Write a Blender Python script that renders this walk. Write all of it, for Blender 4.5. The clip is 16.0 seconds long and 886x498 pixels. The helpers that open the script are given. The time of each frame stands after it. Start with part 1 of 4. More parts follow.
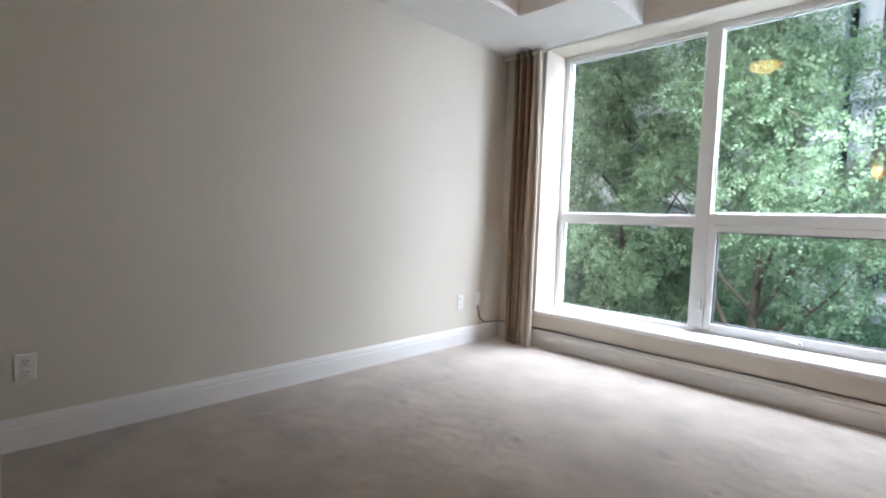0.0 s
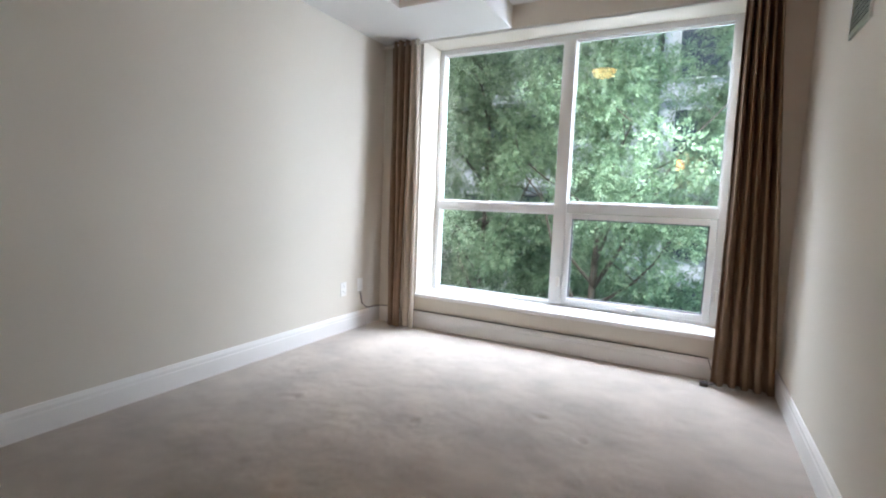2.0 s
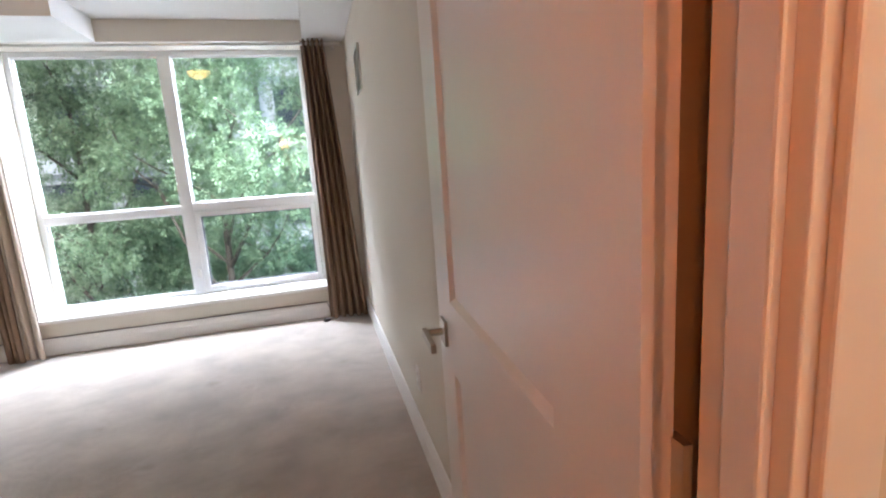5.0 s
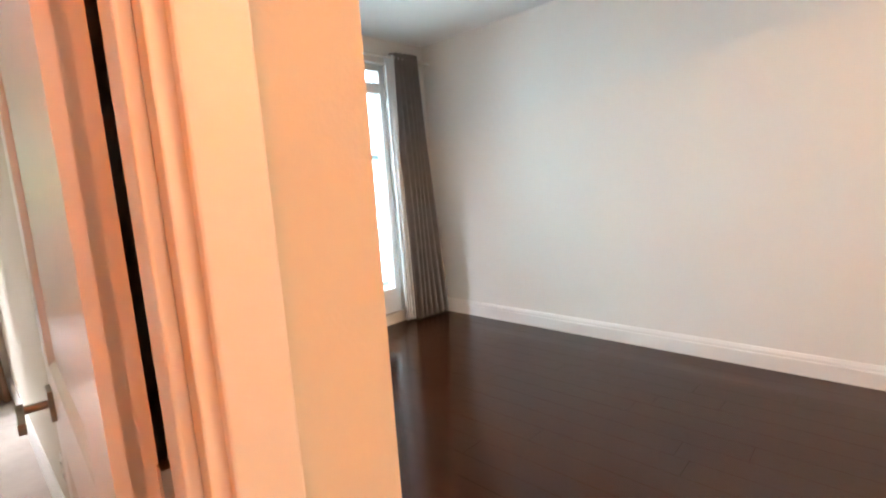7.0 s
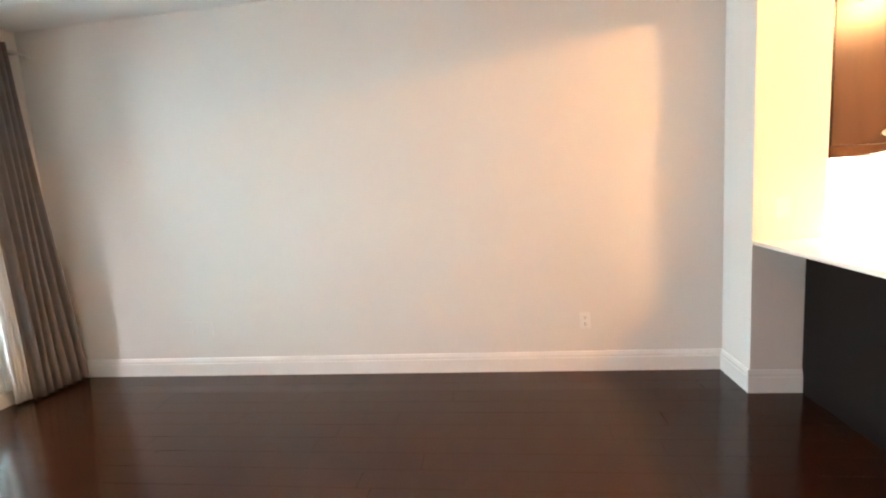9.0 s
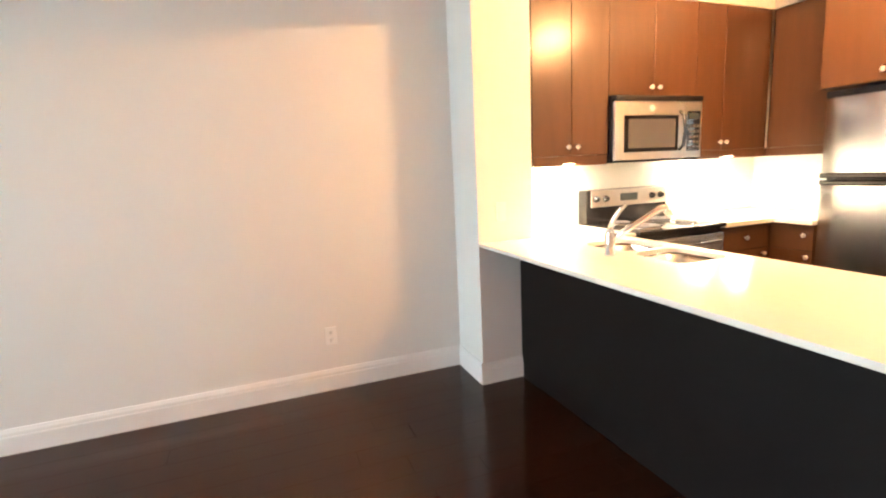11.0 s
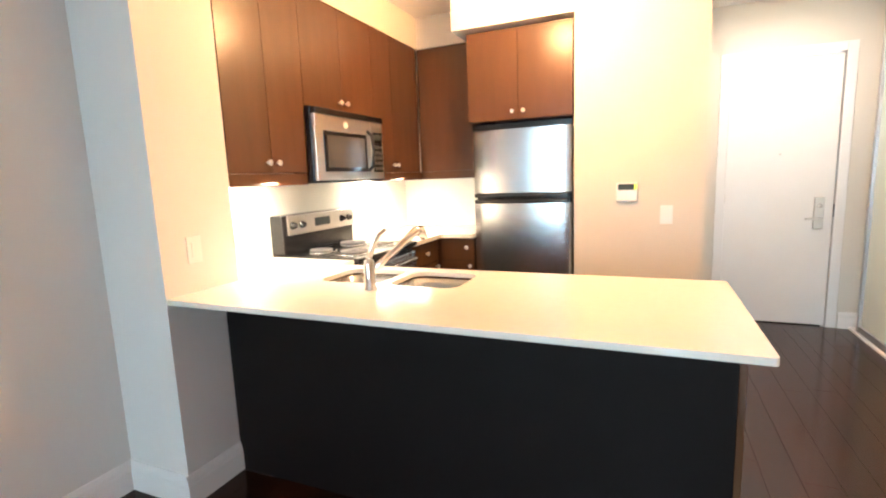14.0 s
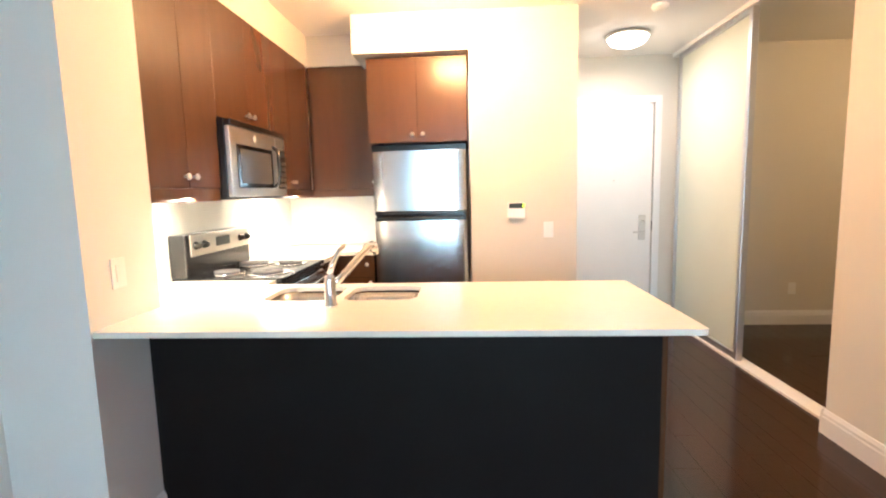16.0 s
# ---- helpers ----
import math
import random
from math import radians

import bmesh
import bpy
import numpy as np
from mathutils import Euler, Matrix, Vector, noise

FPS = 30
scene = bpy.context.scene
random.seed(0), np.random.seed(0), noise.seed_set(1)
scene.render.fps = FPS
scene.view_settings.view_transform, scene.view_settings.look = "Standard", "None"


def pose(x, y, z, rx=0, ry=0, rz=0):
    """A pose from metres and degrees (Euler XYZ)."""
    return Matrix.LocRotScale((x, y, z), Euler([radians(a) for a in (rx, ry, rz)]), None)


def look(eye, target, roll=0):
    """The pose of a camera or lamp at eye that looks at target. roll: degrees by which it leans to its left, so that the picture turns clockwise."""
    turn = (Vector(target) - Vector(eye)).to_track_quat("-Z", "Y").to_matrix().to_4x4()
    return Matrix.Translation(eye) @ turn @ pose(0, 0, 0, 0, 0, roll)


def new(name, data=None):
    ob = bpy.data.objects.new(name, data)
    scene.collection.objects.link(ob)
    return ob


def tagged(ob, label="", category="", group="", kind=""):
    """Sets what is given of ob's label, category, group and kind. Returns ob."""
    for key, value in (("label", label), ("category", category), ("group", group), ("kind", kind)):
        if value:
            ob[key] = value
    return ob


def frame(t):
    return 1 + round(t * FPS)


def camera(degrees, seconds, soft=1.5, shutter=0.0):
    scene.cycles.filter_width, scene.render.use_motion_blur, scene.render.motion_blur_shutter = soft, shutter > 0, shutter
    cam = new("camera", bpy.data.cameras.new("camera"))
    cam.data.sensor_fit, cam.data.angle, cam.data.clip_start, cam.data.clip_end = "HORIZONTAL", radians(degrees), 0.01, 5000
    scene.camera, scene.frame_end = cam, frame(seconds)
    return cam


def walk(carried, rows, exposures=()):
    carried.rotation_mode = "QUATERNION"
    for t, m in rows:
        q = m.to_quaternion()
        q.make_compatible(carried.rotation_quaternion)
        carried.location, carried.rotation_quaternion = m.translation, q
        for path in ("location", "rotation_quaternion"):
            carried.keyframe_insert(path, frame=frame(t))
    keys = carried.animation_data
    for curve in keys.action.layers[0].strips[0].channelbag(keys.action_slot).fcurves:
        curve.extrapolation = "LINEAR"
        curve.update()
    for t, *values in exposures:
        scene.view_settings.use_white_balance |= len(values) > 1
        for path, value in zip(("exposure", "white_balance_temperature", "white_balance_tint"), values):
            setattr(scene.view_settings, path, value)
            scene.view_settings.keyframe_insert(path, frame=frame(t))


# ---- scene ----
cam = camera(85.8, 16.0, soft=2.1)
PATH = [
    (0, (-0.468, -3.426, 1.045), (-1.869, -2.004, 0.918), 2.1),
    (0.5, (-0.44, -3.449, 1.034), (-1.811, -1.998, 0.912), 2.1),
    (1, (-0.435, -3.468, 1.04), (-1.735, -1.953, 0.914), 2.1),
    (1.5, (-0.502, -3.531, 1.073), (-1.648, -1.9, 0.916), 2.1),
    (2, (-0.559, -3.601, 1.113), (-1.489, -1.84, 0.918), 2.3),
    (2.5, (-0.565, -3.713, 1.173), (-1.243, -1.848, 0.929), 1.8),
    (3, (-0.566, -3.939, 1.208), (-0.963, -1.998, 0.938), 0.9),
    (3.5, (-0.553, -4.185, 1.268), (-0.684, -2.212, 0.967), -1.3),
    (5.8, (-0.305, -4.563, 1.37), (0.5, -2.772, 1.005), -4.0),
    (6, (-0.278, -4.578, 1.367), (0.617, -2.826, 1.009), -4.1),
    (6.5, (-0.234, -4.608, 1.351), (0.922, -3.007, 1.032), -3.7),
    (7, (-0.217, -4.649, 1.334), (1.21, -3.275, 1.059), -3.9),
    (7.5, (-0.237, -4.706, 1.341), (1.43, -3.649, 1.018), -3.3),
    (8, (-0.262, -4.812, 1.34), (1.553, -4.024, 1.04), -2.8),
    (8.5, (0.015, -4.765, 1.315), (1.925, -4.218, 1.058), -2.5),
    (9, (0.023, -4.686, 1.35), (1.987, -4.416, 1.085), -3.8),
    (9.5, (-0.053, -4.65, 1.364), (1.926, -4.611, 1.08), -3.3),
    (10, (0.025, -4.725, 1.374), (1.992, -4.918, 1.074), -3.1),
    (12.5, (0.765, -4.912, 1.366), (2.211, -6.262, 1.066), -2.0),
    (13, (0.869, -4.906, 1.329), (2.130, -6.424, 1.058), -2.0),
    (13.5, (1.023, -4.839, 1.347), (2.038, -6.527, 1.062), -1.7),
    (14, (1.160, -4.796, 1.365), (1.949, -6.617, 1.068), -2.2),
    (14.5, (1.276, -4.772, 1.356), (1.853, -6.675, 1.073), -2.1),
    (15, (1.397, -4.722, 1.357), (1.784, -6.639, 1.093), -2.0),
    (15.5, (1.522, -4.626, 1.367), (1.752, -6.600, 1.111), -1.7),
    (16, (1.616, -4.548, 1.370), (1.744, -6.532, 1.135), -1.4),
]

# ---- world, sun, large lights ----
EXPOSURES = [(0, 0.1, 5950, 15), (3.7, 0.32, 5950, 15), (5.8, 0.78, 6000, 19), (6.6, 1.12, 6500, 20), (7.0, 1.2, 6600, 20), (8.0, 1.2, 6850, 21), (10.0, 1.25, 6800, 20), (12.5, 0.95, 6450, 18), (14.5, 0.72, 6000, 16), (16, 0.74, 5850, 15)]
walk(cam, [(t, look(eye, target, roll)) for t, eye, target, roll in PATH], EXPOSURES)

world = bpy.data.worlds.new("overcast_sky")
scene.world = world
world.use_nodes = True
wn = world.node_tree
sky = wn.nodes.new("ShaderNodeTexSky")
sky.sky_type, sky.sun_disc = "NISHITA", False
sky.sun_elevation, sky.sun_rotation, sky.dust_density = radians(57), radians(200), 4.0
wn.links.new(sky.outputs["Color"], wn.nodes["Background"].inputs["Color"])
wn.nodes["Background"].inputs["Strength"].default_value = 0.15

sun = new("sun", bpy.data.lights.new("sun", "SUN"))
sun.data.energy, sun.data.angle, sun.data.color = 5.0, radians(8), (1, 0.96, 0.9)
sun.matrix_world = look((-5, -12, 22), (0, 3, 0))


def area(name, at, to, w, h, watts, colour):
    lamp = new(name, bpy.data.lights.new(name, "AREA"))
    lamp.data.shape, lamp.data.size, lamp.data.size_y = "RECTANGLE", w, h
    lamp.data.energy, lamp.data.color = watts, colour
    lamp.matrix_world = look(at, to)
    return lamp


def bulb(name, at, watts, colour, radius=0.04):
    lamp = new(name, bpy.data.lights.new(name, "POINT"))
    lamp.data.energy, lamp.data.color, lamp.data.shadow_soft_size = watts, colour, radius
    lamp.location = at
    return lamp


DAY = (0.86, 0.94, 1.0)
WARM = (1.0, 0.53, 0.20)
ORANGE = (1.0, 0.21, 0.035)
SOFTWARM = (1.0, 0.80, 0.58)
area("sky_light", (-1.2, 0.95, 3.7), (-1.8, -0.75, 0.3), 2.8, 1.0, 680, DAY)
# added unseen lamp from the right, brightens the west wall near the window
area("sky_light", (0.6, 1.3, 2.3), (-3.1, -0.9, 1.1), 1.0, 2.2, 240, DAY)
area("sky_light", (4.6, 1.4, 2.0), (4.6, -5.0, 2.0), 9.0, 4.2, 110, (0.84, 0.94, 1.0))

# ---- materials ----


def material(name, colour, rough=0.6, metal=0.0, vary=0.06, scale=6.0, bump=0.02, bump_scale=180.0, coat=0.0, emit=None, random=0.0):
    m = bpy.data.materials.new(name)
    m.use_nodes = True
    n, links = m.node_tree.nodes, m.node_tree.links
    p = n["Principled BSDF"]
    p.inputs["Roughness"].default_value, p.inputs["Metallic"].default_value = rough, metal
    p.inputs["Coat Weight"].default_value = coat
    tc = n.new("ShaderNodeTexCoord")
    big = n.new("ShaderNodeTexNoise")
    big.inputs["Scale"].default_value, big.inputs["Detail"].default_value = scale, 5
    links.new(tc.outputs["Object"], big.inputs["Vector"])
    ramp = n.new("ShaderNodeMapRange")
    ramp.inputs["To Min"].default_value, ramp.inputs["To Max"].default_value = 1 - vary * 2, 1 + vary * 2
    links.new(big.outputs["Fac"], ramp.inputs["Value"])
    mul = n.new("ShaderNodeMix")
    mul.data_type, mul.blend_type = "RGBA", "MULTIPLY"
    mul.inputs["Factor"].default_value = 1
    mul.inputs[6].default_value = (*colour, 1)
    links.new(ramp.outputs["Result"], mul.inputs[7])
    out = mul.outputs[2]
    if random:
        info = n.new("ShaderNodeObjectInfo")
        r2 = n.new("ShaderNodeMapRange")
        r2.inputs["To Min"].default_value, r2.inputs["To Max"].default_value = 1 - random, 1 + random
        links.new(info.outputs["Random"], r2.inputs["Value"])
        m2 = n.new("ShaderNodeMix")
        m2.data_type, m2.blend_type = "RGBA", "MULTIPLY"
        m2.inputs["Factor"].default_value = 1
        links.new(out, m2.inputs[6])
        links.new(r2.outputs["Result"], m2.inputs[7])
        out = m2.outputs[2]
    links.new(out, p.inputs["Base Color"])
    if bump:
        fine = n.new("ShaderNodeTexNoise")
        fine.inputs["Scale"].default_value, fine.inputs["Detail"].default_value = bump_scale, 3
        links.new(tc.outputs["Object"], fine.inputs["Vector"])
        b = n.new("ShaderNodeBump")
        b.inputs["Strength"].default_value, b.inputs["Distance"].default_value = bump, 0.01
        links.new(fine.outputs["Fac"], b.inputs["Height"])
        links.new(b.outputs["Normal"], p.inputs["Normal"])
    if emit:
        p.inputs["Emission Color"].default_value, p.inputs["Emission Strength"].default_value = (*emit[0], 1), emit[1]
    return m


def wood(name, dark, light, rough, axis, stretch=14.0, coat=0.0, random=0.25):
    """Long grain along the given axis (0, 1 or 2), varied from board to board."""
    m = bpy.data.materials.new(name)
    m.use_nodes = True
    n, links = m.node_tree.nodes, m.node_tree.links
    p = n["Principled BSDF"]
    p.inputs["Coat Weight"].default_value, p.inputs["Coat Roughness"].default_value = coat, 0.15
    tc, mp, info = n.new("ShaderNodeTexCoord"), n.new("ShaderNodeMapping"), n.new("ShaderNodeObjectInfo")
    size = [stretch * 2.2] * 3
    size[axis] = 1.6
    mp.inputs["Scale"].default_value = size
    links.new(tc.outputs["Object"], mp.inputs["Vector"])
    off = n.new("ShaderNodeVectorMath")
    off.operation = "SCALE"
    off.inputs[0].default_value = (37, 61, 23)
    links.new(info.outputs["Random"], off.inputs["Scale"])
    links.new(off.outputs["Vector"], mp.inputs["Location"])
    grain = n.new("ShaderNodeTexNoise")
    grain.inputs["Scale"].default_value, grain.inputs["Detail"].default_value, grain.inputs["Distortion"].default_value = 1.5, 2, 0.15
    links.new(mp.outputs["Vector"], grain.inputs["Vector"])
    ramp = n.new("ShaderNodeValToRGB")
    ramp.color_ramp.elements[0].position, ramp.color_ramp.elements[1].position = 0.05, 0.95
    near = [0.75 * d + 0.25 * l for d, l in zip(dark, light)]
    far = [0.35 * d + 0.65 * l for d, l in zip(dark, light)]
    ramp.color_ramp.elements[0].color, ramp.color_ramp.elements[1].color = (*near, 1), (*far, 1)
    links.new(grain.outputs["Fac"], ramp.inputs["Fac"])
    tone = n.new("ShaderNodeMapRange")
    tone.inputs["To Min"].default_value, tone.inputs["To Max"].default_value = 1 - random, 1 + random
    links.new(info.outputs["Random"], tone.inputs["Value"])
    mul = n.new("ShaderNodeMix")
    mul.data_type, mul.blend_type = "RGBA", "MULTIPLY"
    mul.inputs["Factor"].default_value = 1
    links.new(ramp.outputs["Color"], mul.inputs[6])
    links.new(tone.outputs["Result"], mul.inputs[7])
    links.new(mul.outputs[2], p.inputs["Base Color"])
    p.inputs["Specular IOR Level"].default_value = 0.35
    rr = n.new("ShaderNodeMapRange")
    rr.inputs["To Min"].default_value, rr.inputs["To Max"].default_value = rough, rough * 1.05
    links.new(grain.outputs["Fac"], rr.inputs["Value"])
    links.new(rr.outputs["Result"], p.inputs["Roughness"])
    return m


def glass(name, tint=(0.93, 0.98, 0.96), gloss=1.5):
    m = bpy.data.materials.new(name)
    m.use_nodes = True
    n, links = m.node_tree.nodes, m.node_tree.links
    clear, shine, fres, mix = n.new("ShaderNodeBsdfTransparent"), n.new("ShaderNodeBsdfGlossy"), n.new("ShaderNodeFresnel"), n.new("ShaderNodeMixShader")
    clear.inputs["Color"].default_value = (*tint, 1)
    shine.inputs["Roughness"].default_value = 0.01
    fres.inputs["IOR"].default_value = gloss
    links.new(fres.outputs["Fac"], mix.inputs["Fac"])
    links.new(clear.outputs["BSDF"], mix.inputs[1])
    links.new(shine.outputs["BSDF"], mix.inputs[2])
    links.new(mix.outputs["Shader"], n["Material Output"].inputs["Surface"])
    return m


def carpet_material():
    m = material("beige_carpet", (0.43, 0.37, 0.315), 0.95, vary=0.24, scale=3.6, bump=0.0)
    n, links = m.node_tree.nodes, m.node_tree.links
    p = n["Principled BSDF"]
    p.inputs["Sheen Weight"].default_value, p.inputs["Sheen Roughness"].default_value = 0.3, 0.5
    tc = n.new("ShaderNodeTexCoord")
    fine, mid = n.new("ShaderNodeTexNoise"), n.new("ShaderNodeTexNoise")
    fine.inputs["Scale"].default_value, fine.inputs["Detail"].default_value = 260, 3
    mid.inputs["Scale"].default_value, mid.inputs["Detail"].default_value = 11, 4
    add = n.new("ShaderNodeMath")
    add.operation = "MULTIPLY_ADD"
    add.inputs[1].default_value = 3.0
    for t in (fine, mid):
        links.new(tc.outputs["Object"], t.inputs["Vector"])
    links.new(mid.outputs["Fac"], add.inputs[0])
    links.new(fine.outputs["Fac"], add.inputs[2])
    b = n.new("ShaderNodeBump")
    b.inputs["Strength"].default_value, b.inputs["Distance"].default_value = 0.55, 0.012
    links.new(add.outputs["Value"], b.inputs["Height"])
    links.new(b.outputs["Normal"], p.inputs["Normal"])
    return m


M_WALL = material("cream_wall_paint", (0.65, 0.605, 0.525), 0.75, vary=0.02, scale=1.5, bump=0.05, bump_scale=220)
M_WALL2 = material("pale_wall_paint", (0.72, 0.70, 0.665), 0.75, vary=0.02, scale=1.5, bump=0.05, bump_scale=220)
M_CEIL = material("white_ceiling_paint", (0.80, 0.79, 0.77), 0.85, vary=0.015, scale=2, bump=0.06, bump_scale=150)
M_TRIM = material("white_trim_paint", (0.77, 0.755, 0.73), 0.38, vary=0.02, scale=5, bump=0.01)
M_DOORP = material("white_door_paint", (0.78, 0.76, 0.73), 0.3, vary=0.02, scale=3, bump=0.015, bump_scale=90)
M_CARPET = carpet_material()
M_FLOOR = wood("dark_walnut_floor", (0.008, 0.0028, 0.0015), (0.052, 0.0148, 0.0055), 0.14, 1, stretch=4, coat=0.0, random=0.15)
M_FLOOR.node_tree.nodes["Principled BSDF"].inputs["Specular IOR Level"].default_value = 0.3
M_CAB = wood("brown_cabinet_veneer", (0.050, 0.0235, 0.0115), (0.105, 0.048, 0.023), 0.26, 2, stretch=5, random=0.06)
M_PANEL = material("black_brown_panel", (0.0075, 0.0053, 0.005), 0.55, vary=0.08, scale=8, bump=0.02)
M_PANEL.node_tree.nodes["Principled BSDF"].inputs["Specular IOR Level"].default_value = 0.15
M_COUNTER = material("white_quartz", (0.78, 0.74, 0.66), 0.16, vary=0.02, scale=40, bump=0.0)
M_SPLASH = material("pale_backsplash_tile", (0.78, 0.78, 0.70), 0.2, vary=0.02, scale=9, bump=0.0, random=0.03)
M_STEEL = material("brushed_steel", (0.64, 0.66, 0.68), 0.22, 1.0, vary=0.04, scale=30, bump=0.012, bump_scale=400)
M_PALESTEEL = material("pale_satin_steel", (0.64, 0.61, 0.56), 0.36, 1.0, vary=0.04, scale=30, bump=0.012, bump_scale=400)
M_CHROME = material("polished_chrome", (0.75, 0.75, 0.75), 0.1, 1.0, vary=0.01, bump=0)
M_NICKEL = material("satin_nickel", (0.62, 0.60, 0.56), 0.3, 1.0, vary=0.02, bump=0)
M_BRONZE = material("bronze_nickel", (0.40, 0.35, 0.28), 0.32, 1.0, vary=0.03, bump=0)
M_BLACK = material("black_plastic", (0.010, 0.010, 0.011), 0.22, vary=0.05, bump=0.01)
M_BLACKGLASS = material("black_glass", (0.01, 0.01, 0.011), 0.06, vary=0.02, bump=0)
M_MWGLASS = material("grey_mesh_glass", (0.07, 0.07, 0.072), 0.15, vary=0.05, bump=0)
M_PLASTIC = material("white_plastic", (0.80, 0.79, 0.76), 0.35, vary=0.01, bump=0)
M_SLOT = material("dark_slot", (0.03, 0.03, 0.03), 0.6, vary=0.02, bump=0)
M_LCD = material("dark_display", (0.02, 0.035, 0.04), 0.6, vary=0.02, bump=0)
M_LED = material("yellow_green_key", (0.5, 0.8, 0.05), 0.4, vary=0, bump=0, emit=((0.6, 1.0, 0.1), 1.0))
M_VINYL = material("white_vinyl_frame", (0.80, 0.81, 0.81), 0.35, vary=0.015, bump=0.008)
M_GASKET = material("grey_gasket", (0.10, 0.10, 0.105), 0.6, vary=0.03, bump=0)
M_GLASS = glass("window_glass")
M_GLASS2 = glass("teal_glass", (0.80, 0.95, 0.94))
M_CURTAIN = material("brown_curtain", (0.20, 0.13, 0.083), 0.7, vary=0.12, scale=14, bump=0.15, bump_scale=500)
M_LINING = material("cream_lining", (0.50, 0.43, 0.35), 0.85, vary=0.05, scale=10, bump=0.1, bump_scale=500)
M_GREYCURT = material("grey_curtain", (0.21, 0.19, 0.185), 0.8, vary=0.08, scale=14, bump=0.15, bump_scale=500)
M_SHEER = material("white_sheer", (0.82, 0.84, 0.85), 0.8, vary=0.03, scale=12, bump=0.05, bump_scale=500)
M_TEAL = material("pale_teal_metal", (0.42, 0.62, 0.64), 0.4, 0.3, vary=0.03, bump=0)
M_BRIGHT = material("white_sky", (0.8, 0.85, 0.9), 0.9, vary=0, bump=0, emit=((0.62, 0.86, 1.0), 5.4))
M_CORD = material("dark_cable", (0.05, 0.048, 0.045), 0.6, vary=0.02, bump=0)
M_FROST = material("frosted_glass", (0.58, 0.63, 0.55), 0.25, vary=0.015, scale=2, bump=0)
M_ALU = material("silver_aluminium", (0.55, 0.55, 0.56), 0.35, 1.0, vary=0.02, bump=0.01)
M_GLOW = material("lamp_glass", (0.9, 0.7, 0.4), 0.4, vary=0, bump=0, emit=((1.0, 0.50, 0.12), 9.0))
M_GLOWW = material("white_lamp_glass", (0.9, 0.88, 0.82), 0.4, vary=0, bump=0, emit=((1.0, 0.85, 0.62), 9.0))
M_AMBER = material("amber_shade", (0.7, 0.32, 0.08), 0.5, vary=0.02, bump=0, emit=((1.0, 0.42, 0.08), 3.0))
M_CONC = material("grey_concrete", (0.42, 0.43, 0.45), 0.85, vary=0.12, scale=1.2, bump=0.1, bump_scale=30)
M_PALEC = material("pale_cladding", (0.44, 0.44, 0.46), 0.7, vary=0.06, scale=0.8, bump=0.05, bump_scale=20)
M_DARKGLASS = material("dark_facade_glass", (0.035, 0.045, 0.055), 0.12, vary=0.1, scale=0.6, bump=0)
M_BARK = material("grey_brown_bark", (0.085, 0.065, 0.05), 0.9, vary=0.25, scale=14, bump=0.5, bump_scale=40)
M_ASPH = material("pale_paving", (0.42, 0.42, 0.41), 0.9, vary=0.15, scale=1, bump=0.2, bump_scale=60)


def leaf_material(name, dark, light):
    m = bpy.data.materials.new(name)
    m.use_nodes = True
    n, links = m.node_tree.nodes, m.node_tree.links
    p = n["Principled BSDF"]
    p.inputs["Roughness"].default_value = 0.5
    geo, ramp = n.new("ShaderNodeNewGeometry"), n.new("ShaderNodeValToRGB")
    ramp.color_ramp.elements[0].color, ramp.color_ramp.elements[1].color = (*dark, 1), (*light, 1)
    links.new(geo.outputs["Random Per Island"], ramp.inputs["Fac"])
    links.new(ramp.outputs["Color"], p.inputs["Base Color"])
    tr, mix = n.new("ShaderNodeBsdfTranslucent"), n.new("ShaderNodeMixShader")
    links.new(ramp.outputs["Color"], tr.inputs["Color"])
    mix.inputs["Fac"].default_value = 0.5
    links.new(p.outputs["BSDF"], mix.inputs[1])
    links.new(tr.outputs["BSDF"], mix.inputs[2])
    links.new(mix.outputs["Shader"], n["Material Output"].inputs["Surface"])
    return m


M_LEAF = leaf_material("green_leaves", (0.11, 0.17, 0.10), (0.31, 0.40, 0.235))
M_LEAF2 = leaf_material("deep_green_leaves", (0.11, 0.17, 0.11), (0.24, 0.34, 0.20))

# ---- mesh helpers ----


def box(bm, x0, x1, y0, y1, z0, z1, bevel=0.0):
    made = bmesh.ops.create_cube(bm, size=1)["verts"]
    for v in made:
        v.co = Vector((x0 + (v.co.x + 0.5) * (x1 - x0), y0 + (v.co.y + 0.5) * (y1 - y0), z0 + (v.co.z + 0.5) * (z1 - z0)))
    if bevel:
        edges = {e for v in made for e in v.link_edges}
        bmesh.ops.bevel(bm, geom=list(edges), offset=bevel, segments=2, affect="EDGES", profile=0.5)
    return bm


def boxes(*lots, bevel=0.0):
    bm = bmesh.new()
    for lot in lots:
        box(bm, *lot, bevel=bevel)
    return bm


def rod(bm, a, b, r0, r1=None, seg=14):
    a, b = Vector(a), Vector(b)
    made = bmesh.ops.create_cone(bm, segments=seg, cap_ends=True, radius1=r0, radius2=r0 if r1 is None else r1, depth=(b - a).length)["verts"]
    bmesh.ops.transform(bm, verts=made, matrix=Matrix.Translation((a + b) / 2) @ (b - a).to_track_quat("Z", "Y").to_matrix().to_4x4())
    return bm


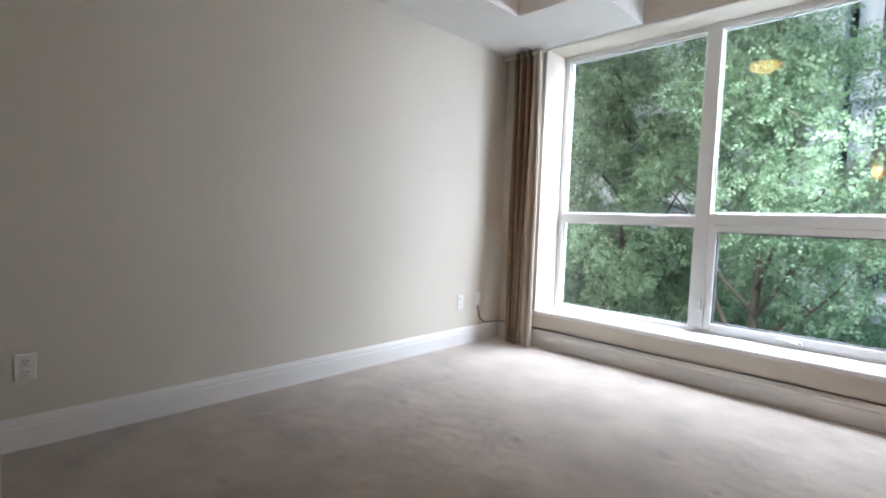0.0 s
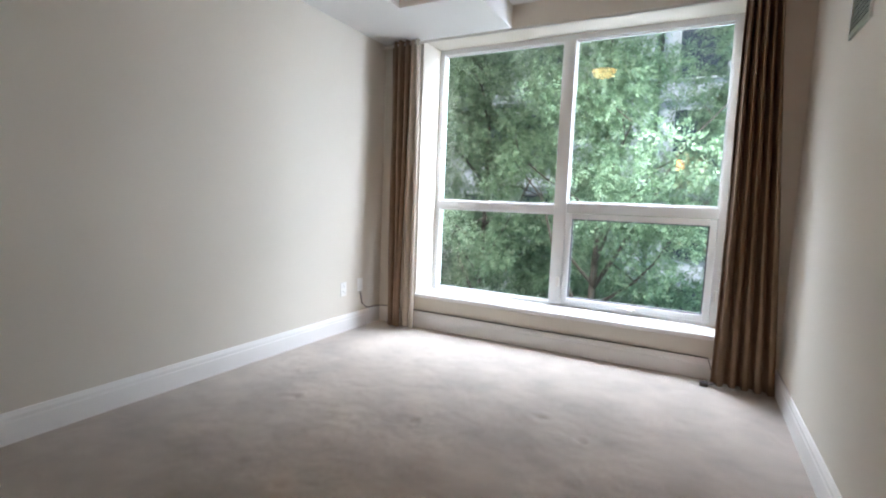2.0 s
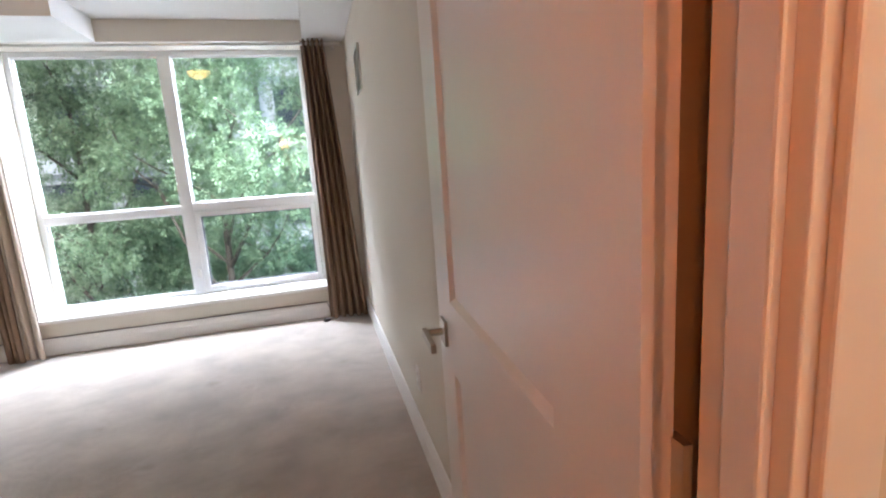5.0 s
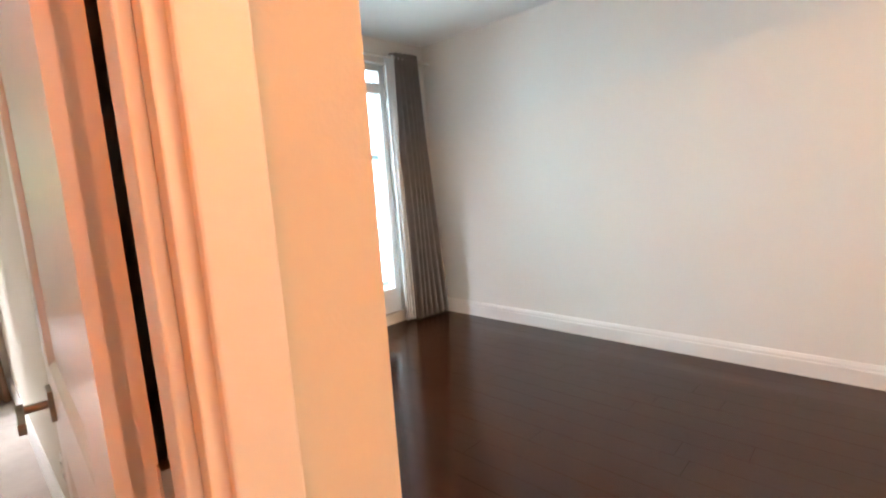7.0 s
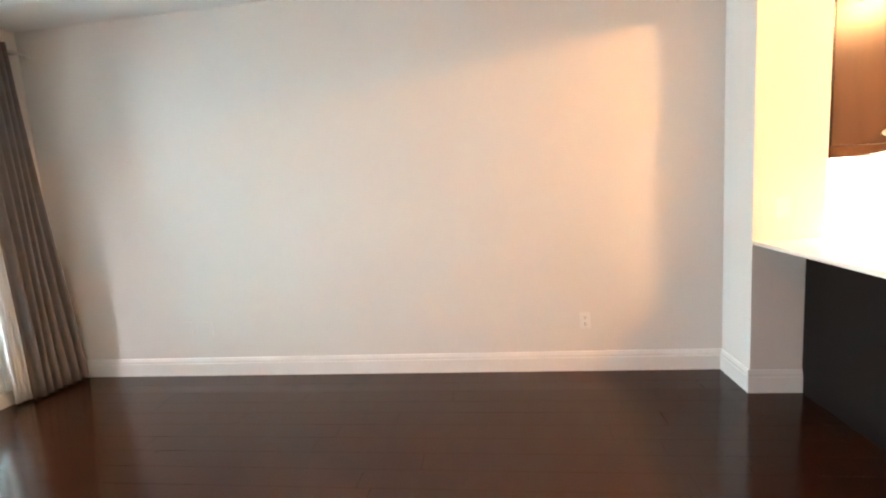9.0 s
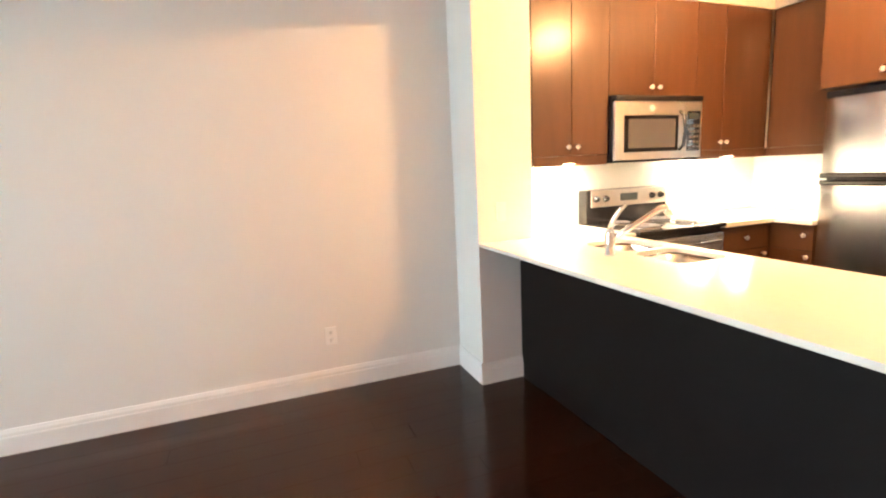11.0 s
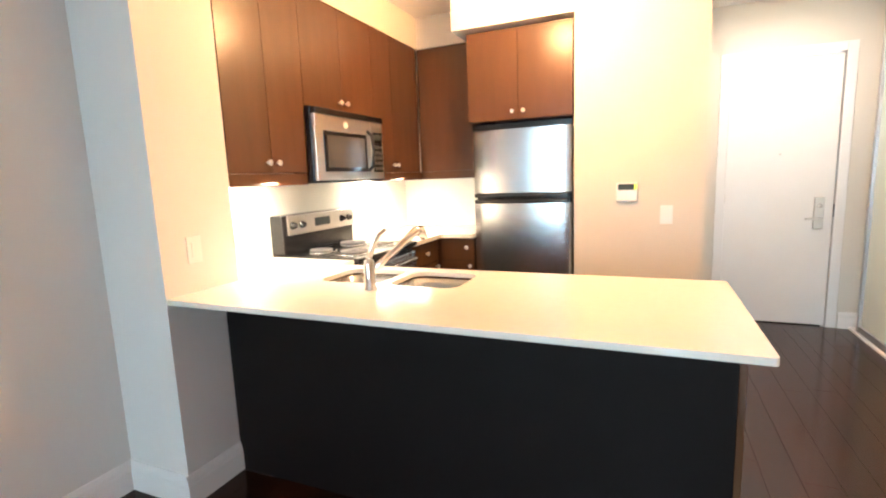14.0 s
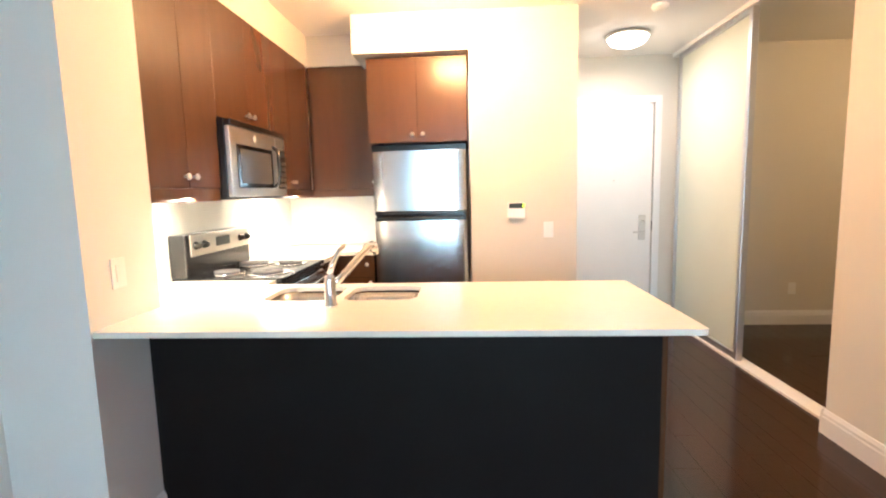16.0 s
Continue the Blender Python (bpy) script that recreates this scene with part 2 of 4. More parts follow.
def lathe(profile, at, axis=(0, 0, 1), seg=24):
    """A turned shape: profile of (radius, height) along the axis from at."""
    bm = bmesh.new()
    turn = Matrix.Translation(at) @ Vector(axis).to_track_quat("Z", "Y").to_matrix().to_4x4()
    rings = []
    for r, h in profile:
        rings.append([bm.verts.new(turn @ Vector((max(r, 1e-4) * math.cos(2 * math.pi * k / seg), max(r, 1e-4) * math.sin(2 * math.pi * k / seg), h))) for k in range(seg)])
    for low, high in zip(rings, rings[1:]):
        for k in range(seg):
            bm.faces.new((low[k], low[(k + 1) % seg], high[(k + 1) % seg], high[k]))
    bm.faces.new(rings[0][::-1])
    bm.faces.new(rings[-1])
    for f in bm.faces:
        f.smooth = True
    return bm


def tube(points, r, seg=10):
    """A round bar through points, smooth."""
    bm = bmesh.new()
    points = [Vector(p) for p in points]
    rings, side = [], None
    for k, p in enumerate(points):
        way = (points[min(k + 1, len(points) - 1)] - points[max(k - 1, 0)]).normalized()
        side = way.orthogonal().normalized() if side is None else (side - way * side.dot(way)).normalized()
        up = way.cross(side)
        rr = r[k] if isinstance(r, (list, tuple)) else r
        rings.append([bm.verts.new(p + (side * math.cos(a) + up * math.sin(a)) * rr) for a in (2 * math.pi * j / seg for j in range(seg))])
    for low, high in zip(rings, rings[1:]):
        for j in range(seg):
            bm.faces.new((low[j], low[(j + 1) % seg], high[(j + 1) % seg], high[j]))
    bm.faces.new(rings[0][::-1])
    bm.faces.new(rings[-1])
    for f in bm.faces:
        f.smooth = True
    return bm


def mesh_ob(name, bm, mat):
    bmesh.ops.recalc_face_normals(bm, faces=bm.faces)
    data = bpy.data.meshes.new(name)
    bm.to_mesh(data)
    bm.free()
    data.materials.append(mat)
    return new(name, data)


def part(name, bm, mat, parent, label=""):
    ob = mesh_ob(name, bm, mat)
    ob.parent = parent
    if label:
        tagged(ob, label)
    return ob


def empty(name, label, category, group="", kind=""):
    ob = new(name)
    ob.empty_display_size = 0.1
    return tagged(ob, label, category, group, kind)


def structure(name, bm, mat, label, category):
    return tagged(mesh_ob(name, bm, mat), label, category, kind="structure")


def wall_xz(x0, x1, y0, y1, z0, z1, holes=()):
    """A wall along x, with openings (x0, x1, z0, z1) cut through it."""
    bm = bmesh.new()
    xs = sorted({x0, x1, *(h[0] for h in holes), *(h[1] for h in holes)})
    for a, b in zip(xs, xs[1:]):
        cuts = sorted((h[2], h[3]) for h in holes if h[0] <= a and h[1] >= b)
        z = z0
        for lo, hi in cuts:
            if lo > z:
                box(bm, a, b, y0, y1, z, lo)
            z = hi
        if z < z1:
            box(bm, a, b, y0, y1, z, z1)
    bmesh.ops.remove_doubles(bm, verts=bm.verts, dist=1e-5)
    return bm


def baseboard(p0, p1, inward, height=0.14):
    """A run of moulded skirting from p0 to p1 on the floor; inward points from the wall into the room."""
    prof = [(0, 0), (0.016, 0), (0.016, height - 0.045), (0.013, height - 0.038), (0.013, height - 0.022), (0.009, height - 0.012), (0.006, height - 0.002), (0, height)]
    bm = bmesh.new()
    nrm = Vector((*inward, 0))
    ends = [[bm.verts.new(Vector((*p, 0)) + nrm * (d + 0.0005) + Vector((0, 0, z))) for d, z in prof] for p in (p0, p1)]
    k = len(prof)
    for i in range(k):
        bm.faces.new((ends[0][i], ends[0][(i + 1) % k], ends[1][(i + 1) % k], ends[1][i]))
    bm.faces.new(ends[0])
    bm.faces.new(ends[1][::-1])
    return structure("baseboard", bm, M_TRIM, "white painted moulded baseboard along the wall", "baseboard")


# ---- shell ----
CEIL = 2.68
WIN = (-2.72, -0.38, 0.28, 2.47)
structure("wall_bedroom_north", wall_xz(-3.35, 0.10, 0.0, 0.40, -0.3, 3.0, [WIN]), M_WALL, "cream painted bedroom wall round the window", "wall")
structure("wall_bedroom_west", boxes((-3.35, -3.11, -4.6, 0.0, -0.3, 3.0)), M_WALL, "long plain cream painted bedroom wall", "wall")
structure("wall_partition", boxes((-0.03, 0.085, -4.27, 0.0, -0.3, 3.0)), M_WALL, "cream painted wall between bedroom and living room", "wall")
structure("wall_closet_block", boxes((-3.11, -1.212, -4.19, -3.398, 0, 3.0)), M_WALL, "cream painted wall corner beside the bedroom entry", "wall")
structure("wall_bedroom_south", wall_xz(-3.11, -0.03, -4.27, -4.19, -0.3, 3.0, [(-0.97, -0.065, -0.3, 2.08)]), M_WALL, "cream painted wall with the bedroom doorway", "wall")
LWIN = (0.35, 2.84, 0.10, 2.46)
structure("wall_living_north", wall_xz(0.085, 3.45, -1.13, -0.93, -0.3, 3.0, [LWIN]), M_WALL2, "pale painted wall round the balcony window", "wall")
structure("wall_living_east", boxes((3.32, 3.50, -9.2, -1.13, -0.3, 3.0)), M_WALL2, "long plain pale painted living room wall", "wall")
structure("wall_column", boxes((2.95, 3.32, -6.46, -6.08, 0, 3.0)), M_WALL2, "pale painted stub wall at the end of the counter", "wall")
structure("wall_kitchen_south", boxes((1.64, 3.32, -9.05, -8.92, 0, 3.0)), M_WALL, "cream painted kitchen wall behind the refrigerator", "wall")
structure("wall_hall_block", boxes((0.84, 1.63, -9.6, -8.18, 0, 3.0)), M_WALL, "cream painted wall beside the refrigerator", "wall")
structure("wall_entry", wall_xz(-2.8, 0.84, -9.75, -9.6, -0.1, 3.0, [(-0.24, 0.56, -0.1, 2.26)]), M_WALL, "cream painted wall with the entry door", "wall")
structure("wall_hall_west", boxes((-0.55, -0.30, -7.17, -5.35, 0, 3.0)), M_WALL, "cream painted hall wall beside the den opening", "wall")
structure("wall_den_north", boxes((-2.8, -0.55, -7.17, -7.05, 0, 3.0)), M_WALL, "cream painted den wall", "wall")
structure("wall_den_west", boxes((-2.95, -2.8, -9.75, -7.11, 0, 3.0)), M_WALL, "cream painted den wall", "wall")
structure("wall_den_south", boxes((-2.8, -0.56, -9.6, -9.33, 0, 3.0)), M_WALL, "cream painted den wall with an outlet", "wall")
structure("wall_nook_south", boxes((-1.5, -0.55, -5.47, -5.35, 0, 3.0)), M_WALL, "cream painted wall outside the bedroom door", "wall")
structure("wall_nook_west", boxes((-1.62, -1.5, -5.47, -4.27, 0, 3.0)), M_WALL, "cream painted wall outside the bedroom door", "wall")

structure("ceiling", boxes((-3.11, -0.03, -4.19, 0.0, 2.64, 2.9)), M_CEIL, "white painted bedroom ceiling", "ceiling")
structure("ceiling", boxes((-3.11, -2.54, -3.398, 0.0, 2.468, 2.64), (-2.54, -1.94, -0.66, 0.0, 2.468, 2.64)), M_CEIL, "white dropped ceiling box by the bedroom window", "ceiling")
structure("ceiling", boxes((-0.38, -0.03, -1.4, 0.0, 2.468, 2.64)), M_CEIL, "white dropped ceiling box above the curtain", "ceiling")
structure("ceiling", boxes((0.085, 3.32, -9.6, -1.13, CEIL, 2.8), (-2.8, 0.085, -9.6, -4.27, CEIL, 2.8)), M_CEIL, "white painted living room ceiling", "ceiling")
structure("ceiling_header", boxes((0.84, 2.95, -6.24, -6.08, 2.33, CEIL)), M_WALL2, "pale painted dropped beam above the counter", "ceiling")
structure("ceiling_soffit", boxes((2.975, 3.32, -8.92, -6.46, 2.434, CEIL), (2.49, 2.975, -8.92, -8.59, 2.434, CEIL)), M_WALL, "cream soffit above the wall cabinets", "ceiling")
structure("ceiling_bulkhead", boxes((1.63, 2.49, -8.92, -8.165, 2.40, CEIL)), M_CEIL, "white bulkhead above the refrigerator cabinet", "ceiling")


DENTS = [(-1.35, -2.1), (-1.9, -2.35), (-2.15, -2.3), (-1.2, -1.2), (-0.95, -1.35), (-1.75, -1.6), (-1.05, -2.5), (-2.45, -1.7), (-0.7, -1.75), (-1.45, -2.75), (-2.3, -2.75), (-0.9, -2.15)]


def carpet_mesh():
    """Cut-pile surface with soft unevenness and pressed furniture marks."""
    bm = boxes((-3.11, -0.03, -4.20, 0.0, -0.06, -0.008))
    nx, ny = 150, 200
    rows = []
    for j in range(ny + 1):
        row = []
        for i in range(nx + 1):
            x, y = -3.11 + 3.08 * i / nx, -4.20 + 4.20 * j / ny
            z = 0.003 * noise.noise((x * 2.3, y * 2.3, 0)) + 0.002 * noise.noise((x * 9, y * 9, 4))
            for k, (dx, dy) in enumerate(DENTS):
                d = math.hypot((x - dx) * (1 + 0.5 * (k % 3)), (y - dy) * (1.6 - 0.4 * (k % 2)))
                z += -0.016 * math.exp(-(d / 0.032) ** 2) + 0.006 * math.exp(-((d - 0.06) / 0.03) ** 2)
            row.append(bm.verts.new((x, y, z)))
        rows.append(row)
    for j in range(ny):
        for i in range(nx):
            bm.faces.new((rows[j][i], rows[j][i + 1], rows[j + 1][i + 1], rows[j + 1][i])).smooth = True
    return bm


backdrop = structure("backdrop", boxes((0.42, 14, 1.6, 1.62, -2.5, 6.5)), M_BRIGHT, "plain bright white sky beyond the balcony", "backdrop")


structure("floor_carpet", carpet_mesh(), M_CARPET, "worn beige cut-pile carpet with furniture dents", "carpet")
structure("subfloor", boxes((-2.8, 3.32, -9.6, -4.20, -0.08, -0.014), (-0.03, 3.32, -4.20, -1.13, -0.08, -0.014)), M_SLOT, "dark floor base under the boards", "floor")

structure("roof_slab", boxes((-3.6, 3.7, -9.9, 0.4, 3.0, 3.15)), M_CONC, "grey concrete slab above the rooms", "roof")
for a, b, n in (
    ((-3.11, -3.398), (-3.11, 0.0), (1, 0)), ((-3.11, 0.0), (-0.03, 0.0), (0, -1)), ((-0.03, 0.0), (-0.03, -3.25), (-1, 0)),
    ((-1.196, -3.398), (-3.11, -3.398), (0, 1)), ((-1.212, -4.19), (-1.212, -3.398), (1, 0)),
    ((3.32, -6.08), (3.32, -1.13), (-1, 0)), ((2.95, -6.08), (3.32, -6.08), (0, 1)), ((2.95, -6.37), (2.95, -6.064), (-1, 0)),
    ((0.085, -1.13), (0.35, -1.13), (0, -1)), ((2.84, -1.13), (3.32, -1.13), (0, -1)), ((0.085, -4.27), (0.085, -1.13), (1, 0)),
    ((-0.03, -4.27), (0.101, -4.27), (0, -1)),
    ((0.84, -9.6), (0.84, -8.164), (-1, 0)), ((0.824, -8.18), (1.63, -8.18), (0, 1)),
    ((-0.30, -7.186), (-0.30, -5.334), (1, 0)), ((-0.55, -7.17), (-0.284, -7.17), (0, -1)), ((-2.8, -9.33), (-0.56, -9.33), (0, 1)),
    ((-1.5, -5.35), (-0.30, -5.35), (0, 1)), ((0.63, -9.6), (0.84, -9.6), (0, 1)), ((-0.56, -9.6), (-0.31, -9.6), (0, 1)),
):
    baseboard(a, b, n)

# ---- bedroom window ----


def frame_bars(x0, x1, y0, y1, z0, z1, w):
    """Four bars of a rectangular frame standing in the xz plane."""
    return boxes((x0, x0 + w, y0, y1, z0, z1), (x1 - w, x1, y0, y1, z0, z1), (x0 + w, x1 - w, y0, y1, z0, z0 + w), (x0 + w, x1 - w, y0, y1, z1 - w, z1), bevel=0.004)


win = empty("window_1", "large white vinyl window with four panes and a casement", "window", kind="structure")
part("window_frame", frame_bars(-2.72, -0.38, 0.30, 0.38, 0.28, 2.47, 0.045), M_VINYL, win)
part("mullion", boxes((-1.60, -1.50, 0.29, 0.38, 0.325, 2.425), bevel=0.005), M_VINYL, win)
part("transom", boxes((-2.675, -1.60, 0.295, 0.375, 1.06, 1.13), bevel=0.005), M_VINYL, win)
part("transom", boxes((-1.50, -0.425, 0.29, 0.375, 1.07, 1.15), bevel=0.005), M_VINYL, win)
for x0, x1, z0, z1 in ((-2.675, -1.60, 1.13, 2.425), (-2.675, -1.60, 0.325, 1.06), (-1.50, -0.425, 1.15, 2.425)):
    ob = part("pane", boxes((x0, x1, 0.340, 0.346, z0, z1)), M_GLASS, win)
    ob.visible_shadow = False
    part("glazing_bead", frame_bars(x0, x1, 0.322, 0.336, z0, z1, 0.012), M_VINYL, win)
sash = part("casement_sash", frame_bars(-1.497, -0.428, 0.285, 0.345, 0.328, 1.067, 0.045), M_VINYL, win, "white casement sash")
part("gasket", frame_bars(-1.452, -0.473, 0.300, 0.334, 0.373, 1.022, 0.010), M_GASKET, sash, "grey rubber gasket")
ob = part("pane", boxes((-1.446, -0.479, 0.318, 0.324, 0.379, 1.016)), M_GLASS, sash)
ob.visible_shadow = False
part("crank_handle", boxes((-1.06, -0.92, 0.265, 0.285, 0.330, 0.352), (-0.98, -0.94, 0.235, 0.275, 0.335, 0.347), bevel=0.004), M_PLASTIC, sash, "white folding crank handle")
part("sash_lock", boxes((-1.545, -1.515, 0.262, 0.29, 0.46, 0.54), bevel=0.006), M_PLASTIC, win, "white lever lock")
part("sash_lock", boxes((-0.415, -0.393, 0.28, 0.30, 0.48, 0.56), bevel=0.006), M_PLASTIC, win, "white lever lock")
part("window_sill", boxes((-2.73, -0.37, -0.022, 0.30, 0.268, 0.300), bevel=0.006), M_TRIM, win, "white painted deep sill")

# ---- outdoors ----
structure("ground", boxes((-150, 150, 1.0, 300, -4.6, -4.5)), M_ASPH, "pale paved ground below the windows", "ground")


def foliage(name, centres, leaves, size, mat, parent, seed):
    """Many small pointed leaflets in sprays round the given blobs (x, y, z, radius)."""
    rng = np.random.default_rng(seed)
    weights = np.array([c[3] ** 2 for c in centres])
    pick = rng.choice(len(centres), leaves, p=weights / weights.sum())
    c = np.array(centres)[pick]
    way = rng.normal(size=(leaves, 3))
    way /= np.linalg.norm(way, axis=1)[:, None]
    mid = c[:, :3] + way * (c[:, 3] * rng.uniform(0.35, 1.0, leaves) ** 0.6)[:, None] * np.array([1, 1, 0.72])
    along = rng.normal(size=(leaves, 3)) + way * 0.8
    along[:, 2] -= 0.5
    along /= np.linalg.norm(along, axis=1)[:, None]
    side = np.cross(along, rng.normal(size=(leaves, 3)))
    side /= np.linalg.norm(side, axis=1)[:, None]
    verts, faces = [], []
    length = size * rng.uniform(0.7, 1.4, leaves)
    for k in range(5):
        base = mid + along * (length * 0.55 * k)[:, None]
        out = (side if k % 2 else -side) * 0.8 + along * 0.6
        if k == 4:
            out = along
        tip = base + out * (length * 0.9)[:, None]
        flank = np.cross(out, np.cross(side, along)) * (length * 0.3)[:, None]
        half = (base + tip) / 2
        verts.append(np.stack((base, half + flank, tip, half - flank), 1))
    verts = np.concatenate(verts, 0).reshape(-1, 3)
    faces = np.arange(len(verts)).reshape(-1, 4)
    data = bpy.data.meshes.new(name)
    data.from_pydata(verts.tolist(), [], faces.tolist())
    data.materials.append(mat)
    ob = new(name, data)
    ob.parent = parent
    return ob


def tree(x, y, height, spread, seed, leaves, mat, size=0.07, low=0.25):
    rng = random.Random(seed)
    top = empty("street_tree", "leafy green street tree with thin grey-brown limbs", "tree", "trees outside the window")
    z0 = -4.5
    bm = tube([(x, y, z0), (x + 0.05, y, z0 + height * 0.2), (x - 0.04, y + 0.05, z0 + height * 0.45), (x + 0.06, y, z0 + height * 0.75), (x, y, z0 + height * 0.95)], [0.09, 0.075, 0.055, 0.035, 0.012])
    part("trunk", bm, M_BARK, top)
    for side, lift in ((0.9, 0.5), (-0.8, 0.42)):
        zz = z0 + height * lift
        part("limb", tube([(x, y, zz), (x + side * 0.35, y - 0.1, zz + 0.55), (x + side * 0.75, y - 0.05, zz + 1.2), (x + side * 1.1, y + 0.1, zz + 2.0), (x + side * 1.7, y, zz + 2.6)], [0.036, 0.030, 0.024, 0.017, 0.008], 8), M_BARK, top)
    blobs = []
    for k in range(13):
        f = low + (0.95 - low) * k / 12
        zz = z0 + height * f
        ang = k * 2.4 + rng.uniform(-0.4, 0.4)
        reach = spread * (0.55 + 0.45 * math.sin(math.pi * min(1, f * 1.05))) * rng.uniform(0.75, 1.1)
        pts, p = [], Vector((x, y, zz - 0.3))
        way = Vector((math.cos(ang), math.sin(ang), 0.55 + f * 0.4))
        for j in range(6):
            pts.append(p.copy())
            p = p + way.normalized() * reach / 5
            way += Vector((rng.uniform(-0.25, 0.25), rng.uniform(-0.25, 0.25), rng.uniform(-0.16, 0.14)))
        part("limb", tube(pts, [0.028, 0.024, 0.019, 0.014, 0.010, 0.005], 7), M_BARK, top)
        for j in range(2, 6):
            q = pts[j]
            blobs.append((q.x + rng.uniform(-0.3, 0.3), q.y + rng.uniform(-0.3, 0.3), q.z + rng.uniform(-0.25, 0.3), rng.uniform(0.3, 0.62)))
            if rng.random() < 0.6:
                tip = q + Vector((rng.uniform(-0.7, 0.7), rng.uniform(-0.7, 0.7), rng.uniform(-0.1, 0.6)))
                part("twig", tube([q, (q + tip) / 2 + Vector((0, 0, 0.06)), tip], [0.012, 0.009, 0.004], 5), M_BARK, top)
                blobs.append((*tip, rng.uniform(0.25, 0.5)))
    foliage("crown", blobs, leaves, size, mat, top, seed)
    return top


tree(-1.83, 3.6, 8.9, 2.0, 3, 12000, M_LEAF, 0.046, 0.50)
tree(-4.2, 4.9, 8.7, 2.3, 5, 14000, M_LEAF, 0.052, 0.40)
tree(0.5, 6.4, 8.9, 2.1, 8, 9500, M_LEAF, 0.05, 0.42)
tree(-7.2, 7.4, 9.0, 2.6, 11, 9000, M_LEAF, 0.06, 0.35)
for k, (x, y, h, s) in enumerate(((-3.2, 5.6, 4.9, 1.7), (-5.4, 6.6, 5.4, 2.0), (-0.9, 5.4, 4.3, 1.4), (-8.5, 9.5, 6, 2.4), (-2.6, 8.4, 6.4, 2.1))):
    tree(x, y, h, s, 30 + k, 7000, M_LEAF2, 0.055, 0.25)


def building(name, label, x0, x1, y0, y1, top, mat, storey, bay, seed):
    house = empty(name, label, "building")
    part("wall", boxes((x0, x1, y0, y1, -4.5, top)), mat, house)
    part("roof", boxes((x0 - 0.2, x1 + 0.2, y0 - 0.2, y1, top, top + 0.3)), M_CONC, house)
    rng = random.Random(seed)
    z = -4.0
    while z + storey < top:
        x = x0 + 0.5
        while x + bay < x1:
            w = part("window", boxes((x, x + bay * 0.72, y0 - 0.06, y0 - 0.02, z + 0.5, z + storey - 0.5)), M_DARKGLASS, house)
            part("frame", frame_bars(x - 0.05, x + bay * 0.72 + 0.05, y0 - 0.10, y0 - 0.005, z + 0.45, z + storey - 0.45, 0.07), M_ALU if rng.random() < 0.5 else M_GASKET, w)
            x += bay
        part("floor_band", boxes((x0 - 0.05, x1 + 0.05, y0 - 0.18, y0, z + storey - 0.2, z + storey)), mat, house)
        z += storey
    return house


building("apartment_building", "dark grey glass apartment block behind the trees", -26, -2.2, 13.5, 24, 17, M_CONC, 3.0, 2.4, 1)
building("apartment_building", "pale clad apartment block behind the trees", -2.0, 2.2, 14.5, 25, 20, M_PALEC, 3.0, 2.0, 2)
rail = empty("balcony_railing", "dark metal balcony railing on the far building", "railing")
part("top_rail", boxes((-9, -3, 13.0, 13.06, 0.9, 0.98)), M_GASKET, rail)
part("bottom_rail", boxes((-9, -3, 13.0, 13.06, 0.0, 0.06)), M_GASKET, rail)
for k in range(31):
    part("baluster", boxes((-9 + k * 0.2, -8.97 + k * 0.2, 13.01, 13.05, 0.06, 0.9)), M_GASKET, rail)
part("slab", boxes((-9.2, -2.8, 12.9, 13.5, -0.25, 0.0)), M_CONC, rail)

# ---- curtains ----


def curtain(name, label, x0, x1, b0, b1, y, z0, z1, folds, depth, mat, skew=0.0, lining=None):
    """A pleated cloth from (x0, x1) at the rod to (b0, b1) at the floor."""
    top = empty(name, label, "curtain")
    bm = bmesh.new()
    nu, nv = folds * 10, 14
    grid = []
    rng = random.Random(len(label))
    phase = [rng.uniform(-0.5, 0.5) for _ in range(folds + 2)]
    for j in range(nv + 1):
        f = j / nv
        row = []
        for i in range(nu + 1):
            u = i / nu
            x = (x0 + (x1 - x0) * u) * (1 - f) + (b0 + (b1 - b0) * u) * f
            ph = phase[int(u * folds)]
            yy = y + skew * f + depth * (1 - 0.25 * f) * math.sin(2 * math.pi * folds * u + 0.6 * ph * f) + 0.012 * math.sin(7 * u + 5 * f)
            x += 0.008 * math.sin(2 * math.pi * folds * u * 2 + f * 3) * f
            row.append(bm.verts.new((x, yy, z1 + (z0 - z1) * f)))
        grid.append(row)
    for j in range(nv):
        for i in range(nu):
            bm.faces.new((grid[j][i], grid[j][i + 1], grid[j + 1][i + 1], grid[j + 1][i])).smooth = True
    ob = part("cloth", bm, mat, top)
    mod = ob.modifiers.new("thickness", "SOLIDIFY")
    mod.thickness = 0.003
    return top


def curtain_rod(x0, x1, y, z, label, wall_y):
    top = empty("curtain_rod", label, "curtain rod")
    part("pole", rod(bmesh.new(), (x0, y, z), (x1, y, z), 0.0125), M_NICKEL, top)
    for x in (x0, x1):
        part("finial", lathe([(0.0125, 0), (0.02, 0.006), (0.022, 0.02), (0.014, 0.032), (0.002, 0.036)], (x, y, z), (1 if x == x1 else -1, 0, 0), 12), M_NICKEL, top)
    for x in (x0 + 0.05, x1 - 0.05):
        part("bracket", boxes((x - 0.008, x + 0.008, y - 0.01, wall_y, z - 0.008, z + 0.008), (x - 0.015, x + 0.015, wall_y - 0.006, wall_y - 0.001, z - 0.03, z + 0.03)), M_NICKEL, top)
    return top


